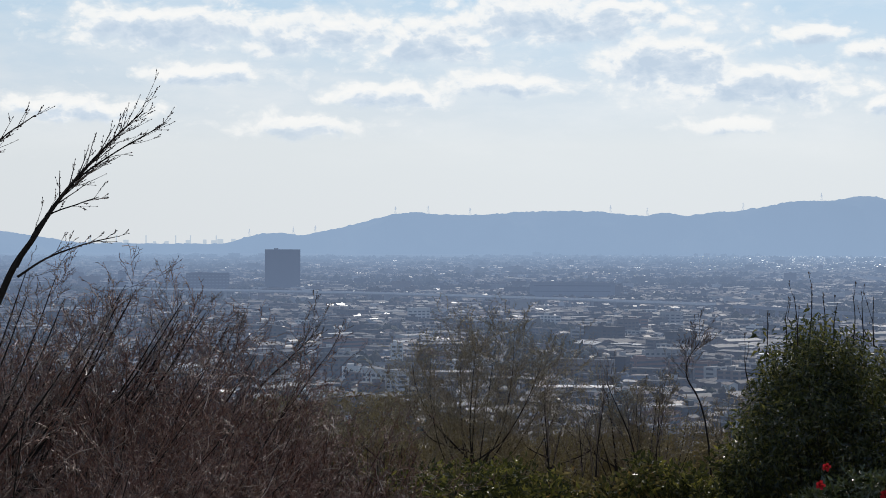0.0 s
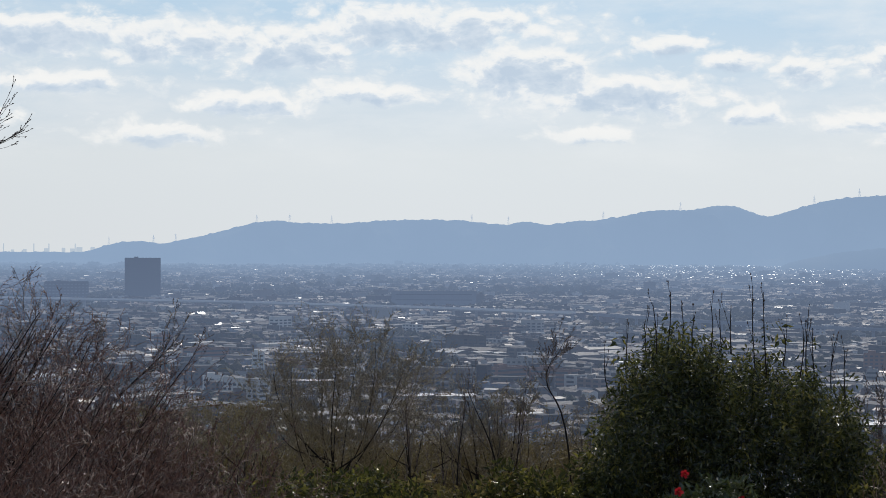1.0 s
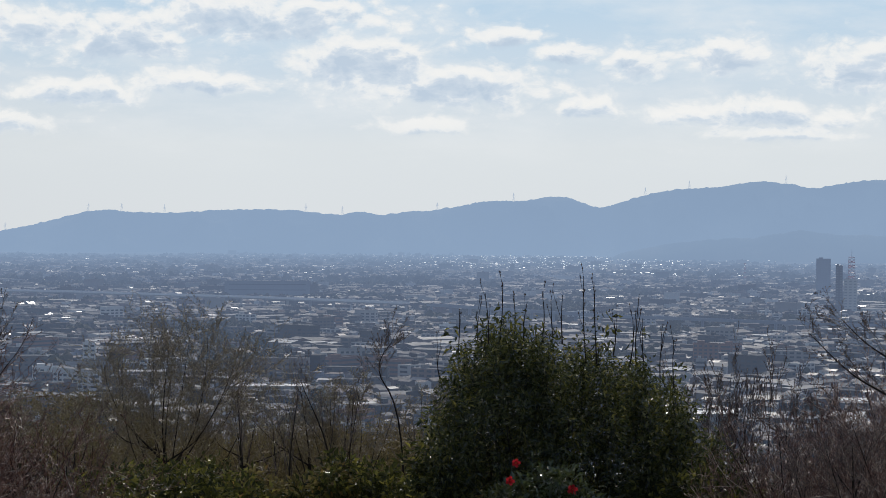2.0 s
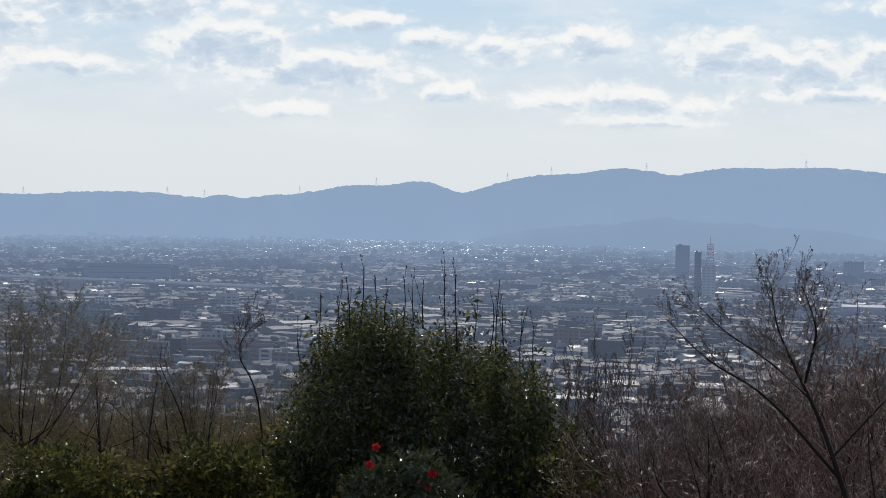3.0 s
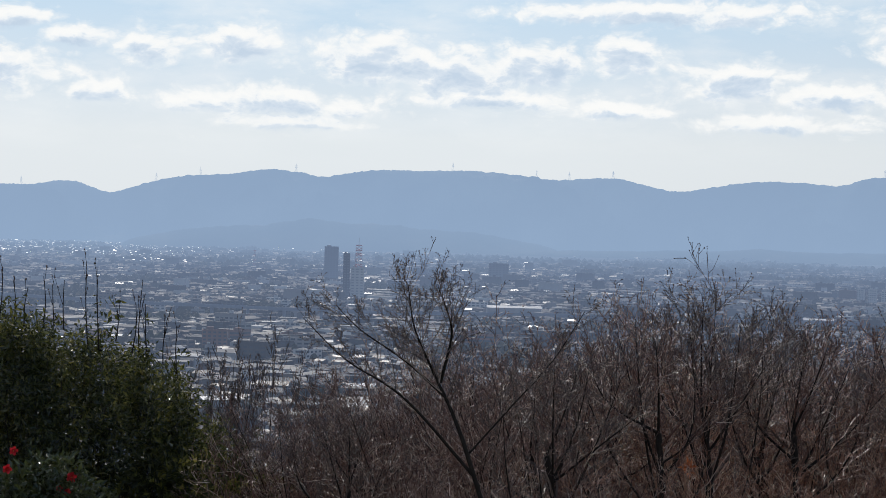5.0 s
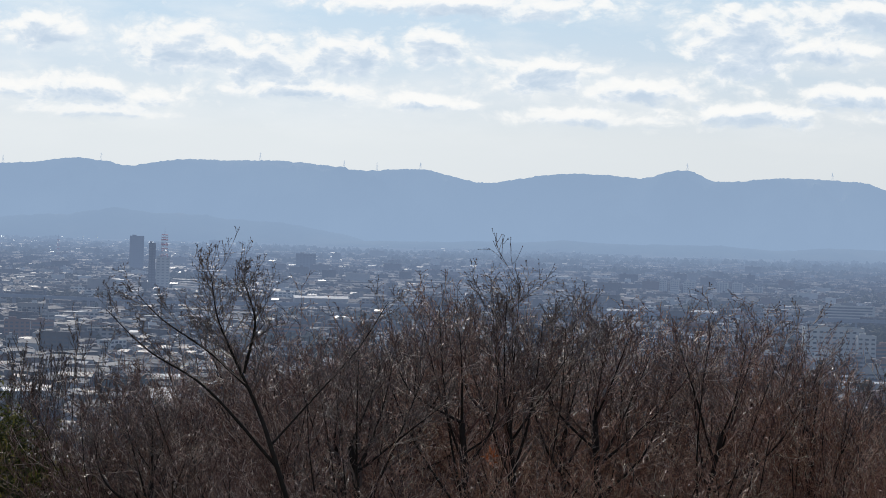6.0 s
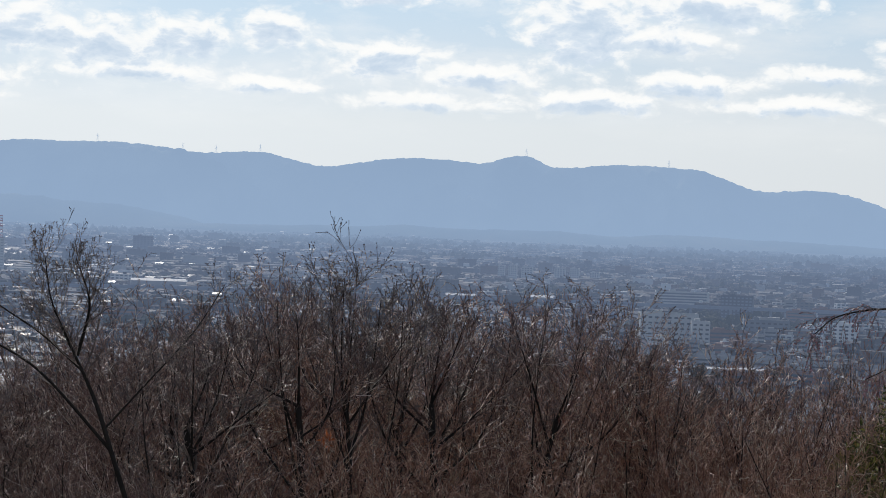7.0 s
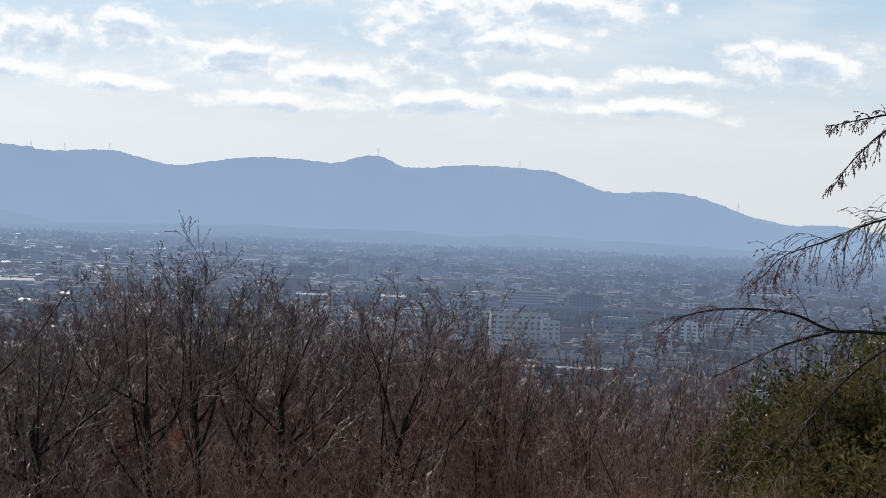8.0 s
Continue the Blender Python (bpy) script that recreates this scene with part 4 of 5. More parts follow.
class Plant:
    """Wood, twigs and buds of one plant, grown branch by branch."""

    def __init__(self, seed, kids, ratio, angle, up=0.25, gnarl=0.12, thin=0.55, buds=0.0, bud_size=0.012, least=0.0011, droop=0.0):
        self.r = random.Random(seed)
        self.kids, self.ratio, self.angle, self.up, self.gnarl, self.thin = kids, ratio, angle, up, gnarl, thin
        self.buds_at, self.bud_size, self.least, self.droop = buds, bud_size, least, droop
        self.wood, self.twigs, self.buds = [], Pile(), Pile()

    def grow(self, p, d, length, radius, level):
        r, last = self.r, level >= len(self.kids)
        n = 3 if last or level else 5
        pts, radii = [p.copy()], [radius]
        for k in range(n):
            wild = Vector((r.gauss(0, 1), r.gauss(0, 1), r.gauss(0, 1))) * self.gnarl
            d = (d + wild + Vector((0, 0, self.up * 0.3 - self.droop * (k + 1) * 0.35 * (level > 0)))).normalized()
            p = p + d * length / n
            pts.append(p.copy())
            radii.append(max(radius * (1 - 0.62 * (k + 1) / n), self.least * 0.7))
        self.limb(pts, radii, level)

    def limb(self, pts, radii, level, kids=None, reach=None, start=0.22):
        r, last = self.r, level >= len(self.kids)
        if level == 0:
            self.wood.append(Pile())
        (self.wood[-1] if level == 0 else self.twigs).tube(pts, radii, 6 if level == 0 else 4 if level == 1 else 3)
        total = sum((b - a).length for a, b in zip(pts, pts[1:]))
        if self.buds_at and level >= len(self.kids) - 1:
            end = (pts[-1] - pts[-2]).normalized()
            self.buds.bud(pts[-1], end, self.bud_size * r.uniform(0.7, 1.4), self.bud_size * 0.28)
            for _ in range(int(self.buds_at)):
                k = r.randrange(len(pts) - 1)
                q = pts[k].lerp(pts[k + 1], r.random())
                self.buds.bud(q, aside(end, 40, r), self.bud_size * r.uniform(0.5, 1.0), self.bud_size * 0.26)
        if last:
            return
        count = kids or self.kids[level]
        for c in range(count):
            s = start + (1 - start) * (c + r.random()) / count
            k = min(int(s * (len(pts) - 1)), len(pts) - 2)
            f = s * (len(pts) - 1) - k
            q, way = pts[k].lerp(pts[k + 1], f), (pts[k + 1] - pts[k]).normalized()
            rad = (radii[k] + (radii[k + 1] - radii[k]) * f) * self.thin
            d = aside(way, self.angle * r.uniform(0.6, 1.35), r)
            d = (d + Vector((0, 0, self.up))).normalized()
            size = (reach or total * self.ratio) * r.uniform(0.55, 1.25) * (1.15 - 0.55 * s)
            self.grow(q, d, size, max(rad, self.least), level + 1)

    def build(self, name, label, category, group="", wood=BARK, twig=TWIG, bud=BUD, stem=""):
        ob = thing(name, label, category, group)
        for k, pile in enumerate(self.wood):
            word = stem or ("limb" if k else "trunk")
            part(word, pile.mesh(word, wood, smooth=True), None, ob)
        if self.twigs.v:
            tagged(part("twig_crown", self.twigs.mesh("twig_crown", twig), None, ob), kind="stuff")
        if self.buds.v:
            tagged(part("bud_growth", self.buds.mesh("bud_growth", bud), None, ob), kind="stuff")
        return ob


def curve(pts, n=6):
    """A smooth line through a few places."""
    p = [pts[0] * 2 - pts[1], *pts, pts[-1] * 2 - pts[-2]]
    out = []
    for i in range(1, len(p) - 2):
        for k in range(n):
            t = k / n
            out.append(0.5 * ((2 * p[i]) + (p[i + 1] - p[i - 1]) * t + (2 * p[i - 1] - 5 * p[i] + 4 * p[i + 1] - p[i + 2]) * t * t + (3 * p[i] - p[i - 1] - 3 * p[i + 1] + p[i + 2]) * t ** 3))
    return out + [p[-2]]


def taper(n, a, b):
    return [a + (b - a) * (k / (n - 1)) ** 0.8 for k in range(n)]


def rooted(p, lean=0.15):
    """The place on the ground from which a limb that ends at p grows."""
    x, y = p.x + lean, p.y
    return Vector((x, y, height(x, y) - 0.1))


def guided(plant, limbs):
    """limbs: places, first and last radius, number and reach of the side branches, where they begin."""
    for pts, r0, r1, kids, reach, start in limbs:
        line = curve([level_with(*q) if isinstance(q, tuple) else q for q in pts])
        plant.limb(line, taper(len(line), r0, r1), 0, kids, reach, start)


# tall leaning limb with comb-like twigs
t = Plant(11, (0, 1), 0.4, 27, 0.10, 0.05, 0.45, 4, 0.011, 0.0014)
foot = Vector((-2.3, 8.7, height(-2.3, 8.7) - 0.1))
guided(t, [([foot, level_with(-2.05, 8.78, -0.9), level_with(-1.86, 8.81, -0.28), level_with(-1.73, 8.83, -0.05), level_with(-1.62, 8.85, 0.12), level_with(-1.45, 8.88, 0.32), level_with(-1.28, 8.91, 0.49)], 0.026, 0.0025, 32, 0.25, 0.62),
           ([level_with(-1.70, 8.83, 0.0), level_with(-1.58, 8.86, 0.17), level_with(-1.40, 8.9, 0.31), level_with(-1.18, 8.93, 0.44)], 0.007, 0.002, 16, 0.15, 0.3),
           ([level_with(-1.80, 8.82, -0.22), level_with(-1.68, 8.85, -0.14), level_with(-1.52, 8.86, -0.08), level_with(-1.40, 8.9, -0.05)], 0.006, 0.002, 10, 0.12, 0.2),
           ([level_with(-1.80, 8.82, -0.18), level_with(-1.70, 8.85, 0.02), level_with(-1.55, 8.86, 0.09), level_with(-1.47, 8.9, 0.12)], 0.005, 0.002, 8, 0.12, 0.2),
           ([level_with(-2.1, 8.75, -0.6), level_with(-2.05, 8.8, 0.1), level_with(-1.9, 8.85, 0.34), level_with(-1.74, 8.9, 0.47)], 0.01, 0.002, 12, 0.16, 0.5)])
t.build("bare_tree", "leaning bare tree with long comb-like budding twigs", "tree")

# young tree with a forked crown before the mast
t = Plant(12, (9, 5, 3), 0.46, 44, 0.2, 0.17, 0.46, 1, 0.008, 0.0013)
foot = rooted(level_with(4.05, 9.15, -1.5), 0.55)
guided(t, [([foot, level_with(3.97, 9.18, -1.34), level_with(3.85, 9.23, -0.97), level_with(3.74, 9.28, -0.72), level_with(3.66, 9.32, -0.52), level_with(3.62, 9.32, -0.31)], 0.0155, 0.002, 38, 0.34, 0.45),
           ([level_with(3.80, 9.25, -0.85), level_with(3.62, 9.33, -0.68), level_with(3.42, 9.4, -0.54), level_with(3.30, 9.44, -0.42)], 0.0075, 0.0018, 18, 0.26, 0.2),
           ([level_with(3.93, 9.2, -1.22), level_with(3.62, 9.33, -0.86), level_with(3.35, 9.42, -0.68), level_with(3.16, 9.49, -0.49)], 0.009, 0.0018, 15, 0.24, 0.2),
           ([level_with(3.78, 9.27, -0.78), level_with(3.82, 9.24, -0.56), level_with(3.80, 9.25, -0.44), level_with(3.76, 9.28, -0.32)], 0.009, 0.0018, 20, 0.24, 0.2),
           ([level_with(3.90, 9.21, -1.13), level_with(4.08, 9.13, -0.9), level_with(4.27, 9.05, -0.66), level_with(4.40, 8.98, -0.42)], 0.006, 0.0018, 18, 0.24, 0.2)])
t.build("bare_tree", "young bare tree with a slender forked crown", "tree")

def crown_tree(seed, name, label, group, spot, limbs, r0, kids, plant, **looks):
    """A forked tree: spot is azimuth, distance, height of the fork, azimuth and height of the top, half width of the crown."""
    az, d, fork, az1, top, half = spot
    half *= 1.6
    r = random.Random(seed)
    f, side = polar(az, d, EYE_Z + fork), Vector((math.cos(radians(az)), -math.sin(radians(az)), 0))
    t = Plant(seed, *plant)
    g = f + side * r.uniform(-0.1, 0.1)
    root = Vector((g.x, g.y, height(g.x, g.y) - 0.1))
    trunk = curve([root, root.lerp(f, 0.4) + side * r.uniform(-0.12, 0.12), root.lerp(f, 0.75) + side * r.uniform(-0.08, 0.08), f])
    t.limb(trunk, taper(len(trunk), r0 * 1.35, r0), 0, 4, half * 0.9, 0.75)
    peak = polar(az1, d, EYE_Z + top)
    for k in range(limbs):
        u = (k + 0.5) / limbs * 2 - 1 + r.uniform(-0.08, 0.08)
        tip = peak + side * (u * half) + polar(az, 1) * r.uniform(-half, half) * 0.7
        tip.z = EYE_Z + top - (top - fork) * (0.42 * abs(u) ** 1.8 + r.uniform(0, 0.24))
        start = trunk[-1 - r.randrange(0, 9)].copy() if k != limbs // 2 else f
        bow = side * (u * half * r.uniform(-0.1, 0.45)) + Vector((0, 0, r.uniform(-0.12, 0.06) * (top - fork)))
        line = curve([start, start.lerp(tip, 0.35) + bow, start.lerp(tip, 0.7) + bow * 0.8, tip], 5)
        s = r0 * r.uniform(0.42, 0.62)
        t.limb(line, taper(len(line), s, s * 0.16), 0, kids, (top - fork) * 0.46, 0.18)
    return t.build(name, label, "tree", group, **looks)


FINE = ((0, 5, 2), 0.58, 44, 0.14, 0.12, 0.52, 1, 0.013, 0.0021)
for k, (spot, limbs) in enumerate((((28.10, 13, -1.29, 27.84, -0.42, 0.34), 6), ((29.34, 13.4, -1.25, 29.48, -0.25, 0.30), 6), ((31.73, 13.6, -1.30, 32.3, -0.50, 0.40), 6), ((30.82, 14, -1.52, 31.26, -0.46, 0.22), 4),
                                   ((35.17, 13.8, -1.39, 35.61, -0.46, 0.42), 7), ((37.60, 14.5, -1.43, 37.89, -0.80, 0.30), 5), ((40.18, 15, -1.65, 40.31, -1.05, 0.28), 4), ((25.08, 12.5, -1.39, 25.72, -0.70, 0.30), 5),
                                   ((24.6, 14, -1.53, 24.8, -0.81, 0.36), 5), ((33.61, 14.5, -1.71, 33.79, -0.90, 0.28), 5), ((26.7, 14.2, -1.6, 26.8, -0.72, 0.30), 5), ((19.6, 14.5, -1.9, 19.8, -1.30, 0.30), 4))):
    crown_tree(400 + k, "bare_tree", "bare grey-brown tree rising above the thicket", "bare trees over the thicket", (*spot[:4], spot[4] - 0.12, spot[5]), limbs + 2, 0.019, 15, FINE, twig=BROWN_RUSSET if k % 2 == 0 else TWIG)

# trees with swelling buds
BUDDING = ((0, 6, 3), 0.55, 46, 0.13, 0.13, 0.48, 2, 0.013, 0.0026)
crown_tree(36, "budding_tree", "round-crowned tree with fine olive budding twigs", "", (0.82, 26, -2.82, 1.2, -1.14, 0.74), 15, 0.026, 22, BUDDING, twig=OLIVE_TWIG, bud=OLIVE_TWIG)
for k, spot in enumerate(((4.77, 25, -2.75, 4.53, -1.82, 0.54), (5.70, 25, -2.75, 5.84, -1.85, 0.42), (-3.77, 30, -3.4, -3.69, -2.30, 0.65), (-1.6, 29, -3.3, -1.5, -2.5, 0.6), (2.9, 27, -3.0, 3.0, -2.2, 0.5), (8.4, 26, -2.8, 8.3, -2.0, 0.4))):
    crown_tree(500 + k, "budding_tree", "small budding tree on the slope", "small budding trees", (*spot[:5], spot[5] * 0.9), 7, 0.02, 13, BUDDING, twig=OLIVE_TWIG, bud=OLIVE_TWIG)
# slim leaning trees
t = Plant(32, (8, 5, 2), 0.42, 38, 0.25, 0.13, 0.48, 1, 0.016, 0.003)
guided(t, [([rooted(level_with(3.1, 23.8, -2.6), 0.1), level_with(3.05, 23.81, -2.51), level_with(2.79, 23.84, -1.67), level_with(2.95, 23.82, -1.3)], 0.016, 0.004, 22, 0.45, 0.55)])
t.build("bare_tree", "slim bare tree leaning on the slope", "tree")
t = Plant(33, (8, 5, 2), 0.45, 36, 0.2, 0.13, 0.48, 1, 0.012, 0.0022)
guided(t, [([rooted(level_with(-2.2, 14.8, -1.9), 0), level_with(-2.1, 14.85, -1.75), level_with(-1.6, 14.9, -1.42), level_with(-1.2, 14.95, -1.05), level_with(-0.92, 14.97, -0.78)], 0.020, 0.003, 24, 0.42, 0.4),
           ([level_with(-1.75, 14.88, -1.5), level_with(-1.62, 14.9, -1.2), level_with(-1.5, 14.92, -0.95), level_with(-1.45, 14.94, -0.72)], 0.008, 0.002, 12, 0.3, 0.3)])
t.build("bare_tree", "bare tree arching over the brushwood", "tree")
# saplings beside the evergreen
for k, spot in enumerate(((17.32, 21, -2.5, 17.50, -1.30, 0.30), (16.39, 21, -2.5, 16.42, -1.42, 0.22), (18.40, 22, -2.6, 18.52, -1.66, 0.28), (15.6, 22, -2.5, 15.7, -1.55, 0.2))):
    crown_tree(520 + k, "bare_tree", "thin bare tree beside the evergreen", "thin bare trees beside the evergreen", spot, 5, 0.014, 9, ((0, 5, 2), 0.44, 28, 0.36, 0.11, 0.48, 1, 0.014, 0.0028))


def sapling(seed, h, kids, wood=BARK, twig=TWIG):
    t = Plant(seed, (kids, 4, 2), 0.36, 30, 0.36, 0.1, 0.5, 1, 0.014, 0.0028)
    r = random.Random(seed)
    line = curve([Vector((0, 0, -0.1)), Vector((r.uniform(-.1, .1), 0, h * 0.4)), Vector((r.uniform(-.2, .2), 0, h * 0.75)), Vector((r.uniform(-.25, .25), 0, h))])
    t.limb(line, taper(len(line), h * 0.009, 0.003), 0, kids, h * 0.22, 0.4)
    return t.build("sapling", "thin upright bare sapling", "sapling", "bare saplings on the slope", wood, twig)


def scatter(protos, spots, spin=360):
    """Stands the first of each kind and copies of it at (azimuth, distance, height of the top, width scale)."""
    own = [0.0] * len(protos)
    for k, (az, d, top, wide) in enumerate(spots):
        ob, tall = protos[k % len(protos)]
        p = ground_at(az, d)
        s = (EYE_Z + top - p.z) / tall
        m = pose(p.x, p.y, p.z, 0, 0, (k * 137.5) % spin - (0 if spin == 360 else spin / 2)) @ Matrix.Diagonal((s * wide, s * wide, s, 1))
        if own[k % len(protos)] == 0:
            ob.matrix_basis = m
            own[k % len(protos)] = 1
        else:
            c = copy_thing(ob, Matrix.Identity(4))
            c.matrix_basis = m


r = random.Random(5)
scatter([(sapling(40 + k, 3.6, 12 + k), 3.6) for k in range(4)],
        [(15.0 + 0.6 * k + r.uniform(-0.2, 0.2), r.uniform(18, 24), r.uniform(-2.1, -1.5), r.uniform(0.7, 1.0)) for k in range(7)]
        + [(az, 24, top, 0.9) for az, top in ((4.3, -1.9), (5.0, -1.75), (5.6, -2.0), (-1.0, -2.4), (2.9, -2.0), (8.0, -2.0), (-3.0, -2.2), (3.6, -2.2))]
        + [(az, r.uniform(15, 19), r.uniform(-1.75, -1.2), 0.9) for az in (39.0, 39.8, 40.6, 41.4, 42.2, 43.0, 43.6)])


# russet brushwood
def brush(seed, h, wide, lean, mat):
    """Bowed stems in a tangle of short crooked twigs."""
    t = Plant(seed, (11, 6, 3), 0.42, 48, 0.2, 0.26, 0.5, 0, 0.01, 0.0020)
    r = random.Random(seed)
    for k in range(7):
        a, s = r.uniform(0, math.tau), r.uniform(0.25, 1.15)
        d = Vector((math.cos(a) * wide * s * 0.55 + lean, math.sin(a) * wide * s * 0.55, h * r.uniform(0.66, 0.97)))
        bow = Vector((r.uniform(-0.16, 0.16), r.uniform(-0.16, 0.16), 0))
        line = curve([Vector((0.1 * math.cos(a), 0.1 * math.sin(a), -0.1)), d * 0.35 + bow + Vector((0, 0, h * 0.08)), d * 0.7 - bow * 0.7 + Vector((0, 0, h * 0.05)), d], 4)
        t.limb(line, taper(len(line), 0.0075, 0.0025), 0, 19, h * 0.24, 0.2)
    return t.build("brushwood", "dense russet-brown leafless brushwood", "shrub", "russet brushwood on the slope", BARK, mat, stem="stem")


brushes = [(brush(60 + k, 2.6, 1.7, 0.0, RUSSET), 2.35) for k in range(4)]
spots = []
for row, (d0, lift) in enumerate(((11.9, -2.2), (14.4, -0.8), (15.4, -0.4), (16.6, 0.0), (18.4, 0.0))):
    for k in range(24):
        az = 20.2 + 1.05 * k + r.uniform(-0.4, 0.4) + 0.3 * row
        el = -3.9 - 0.7 * r.random() + 0.25 * math.sin(az * 0.9) - 1.9 * float(1 - smoothstep(19.5, 25, np.array(az))) - 1.1 * float(smoothstep(33, 43, np.array(az)))
        d = d0 + r.uniform(-0.5, 0.5)
        spots.append((az, d, math.tan(radians(el)) * d + lift * 0.3, r.uniform(0.85, 1.2)))
spots += [(41.5, 12.5, -1.35, 0.9), (42.6, 12.0, -1.3, 0.9), (43.8, 11.8, -1.2, 0.9), (44.6, 16.5, -1.3, 0.9)]
# spots left of 26.5 degrees, and those added next, get darker brown twigs
brown_spots = [q for q in spots if q[0] < 26.5]
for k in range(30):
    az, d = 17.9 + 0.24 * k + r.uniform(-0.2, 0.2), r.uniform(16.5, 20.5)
    brown_spots.append((az, d, -math.tan(radians(6.5 - 0.14 * (az - 16.5) + r.uniform(-0.35, 0.4))) * d, r.uniform(0.9, 1.25)))
scatter(brushes, [q for q in spots if q[0] >= 26.5])
scatter([(brush(66 + k, 2.6, 1.5, 0.0, BROWN_RUSSET), 2.35) for k in range(2)], brown_spots)
back = []
for row, d0 in enumerate((12.6, 14.2, 15.8)):
    for k in range(11):
        az = -13.2 + 0.95 * k + r.uniform(-0.3, 0.3)
        el = float(np.interp(az, [-13, -9, -6, -3.2], [-3.4, -4.3, -5.5, -6.6])) - 0.7 * r.random()
        back.append((az, d0 + r.uniform(-0.5, 0.5), math.tan(radians(el)) * d0, r.uniform(0.9, 1.3)))
scatter([(brush(76 + k, 2.6, 1.7, 0.0, DARK_RUSSET), 2.35) for k in range(2)], back)
scatter([(brush(70 + k, 2.8, 1.5, 0.75, DARK_RUSSET), 2.6) for k in range(4)],
        [(az, d, top - 0.27, 1.1) for az, d, top in ((-12.6, 10.5, -0.50), (-11.4, 11.0, -0.6), (-10.4, 11.5, -0.7), (-9.4, 12.0, -0.8), (-8.3, 12.4, -0.9), (-7.4, 12.8, -1.0), (-6.4, 13.2, -1.2), (-5.6, 13.6, -1.4),
                                              (-12.0, 9.8, -0.75), (-10.6, 10.0, -0.8), (-9.2, 10.4, -0.85), (-7.8, 10.8, -0.95), (-6.6, 11.3, -1.15), (-5.4, 11.8, -1.4), (-13.0, 12, -0.6), (-11.0, 9.2, -1.0), (-8.6, 9.4, -1.05), (-11.9, 12.6, -0.6), (-9.9, 13.0, -0.8), (-8.8, 13.6, -0.9), (-7.0, 12.0, -1.1), (-5.0, 12.6, -1.45), (-4.2, 13.5, -1.5), (-9.8, 9.8, -0.9), (-7.2, 10.0, -1.1), (-5.9, 10.6, -1.3), (-12.4, 9.0, -0.9))], 60)


# long arching boughs over the left of the slope
for k in range(9):
    t = Plant(600 + k, (0, 7, 3), 0.42, 46, 0.16, 0.25, 0.48, 0, 0.01, 0.0019)
    d = 11.2 + 0.35 * k + r.uniform(-0.3, 0.3)
    a0 = -14.5 + 0.75 * k
    for j in range(3):
        a1 = a0 + r.uniform(3.0, 5.2)
        top = float(np.interp(a1, [-12, -10.5, -7.5, -5.9, -4.7, -3.5], [-1.2, -1.3, -1.9, -2.6, -3.9, -4.6])) - 0.9 * j * r.random()
        p, q = polar(a0, d, EYE_Z - 0.125 * d - 0.35), polar(a1, d + r.uniform(-0.4, 0.4), EYE_Z + math.tan(radians(top)) * d)
        line = curve([rooted(p, -0.1), p, p.lerp(q, 0.4) + Vector((0, 0, -0.06)), p.lerp(q, 0.75) + Vector((0, 0, -0.07)), q], 5)
        t.limb(line, taper(len(line), 0.016, 0.0025), 0, 12, 0.46, 0.3)
    t.build("brushwood", "leafless brushwood with long arching boughs", "shrub", "arching brushwood", BARK, DARK_RUSSET if k % 3 else TWIG, stem="bough")


# leaves
def leaf_mesh(name, mat, lumps, count, size, seed, width=0.42, hang=0.0):
    """Many single folded leaves, spread through the outer parts of rounded lumps (x, y, z, radius)."""
    g = np.random.default_rng(seed)
    lumps = np.array(lumps)
    pick = g.choice(len(lumps), count, p=lumps[:, 3] ** 2 / (lumps[:, 3] ** 2).sum())
    way = g.normal(size=(count, 3))
    way /= np.linalg.norm(way, axis=1)[:, None]
    at = lumps[pick, :3] + way * (lumps[pick, 3] * g.uniform(0.35, 1.08, count) ** 0.6)[:, None]
    axis = way * 0.7 + g.normal(size=(count, 3)) * 0.6 + np.array([0, 0, 0.25 - hang])
    axis /= np.linalg.norm(axis, axis=1)[:, None]
    side = np.cross(axis, g.normal(size=(count, 3)) + np.array([0, 0, 1.2]))
    side /= np.linalg.norm(side, axis=1)[:, None] + 1e-9
    lift = np.cross(side, axis)
    s = (size * g.uniform(0.6, 1.3, count))[:, None]
    base, tip = at, at + axis * s - lift * s * 0.12
    mid = at + axis * s * 0.45
    left, right = mid + side * s * width * 0.5 + lift * s * 0.08, mid - side * s * width * 0.5 + lift * s * 0.08
    verts = np.stack([base, left, tip, right], 1).reshape(-1, 3)
    k = np.arange(count)[:, None] * 4
    faces = np.concatenate([k + np.array([[0, 2, 1]]), k + np.array([[0, 3, 2]])], 1).reshape(-1, 3)
    return mesh_of(name, verts, faces, [mat])


def lump_stems(lumps, foot, seed, radius=0.012):
    """Stems from the foot to every few lumps."""
    r, piles = random.Random(seed), []
    for x, y, z, s in lumps[::4]:
        pile = Pile()
        q = Vector((x, y, z))
        f = foot + Vector((r.uniform(-0.2, 0.2), r.uniform(-0.2, 0.2), 0))
        line = curve([f, f.lerp(q, 0.5) + Vector((r.uniform(-.1, .1), r.uniform(-.1, .1), 0.15)), q], 4)
        pile.tube(line, taper(len(line), radius, radius * 0.3), 4)
        piles.append(pile)
    return piles


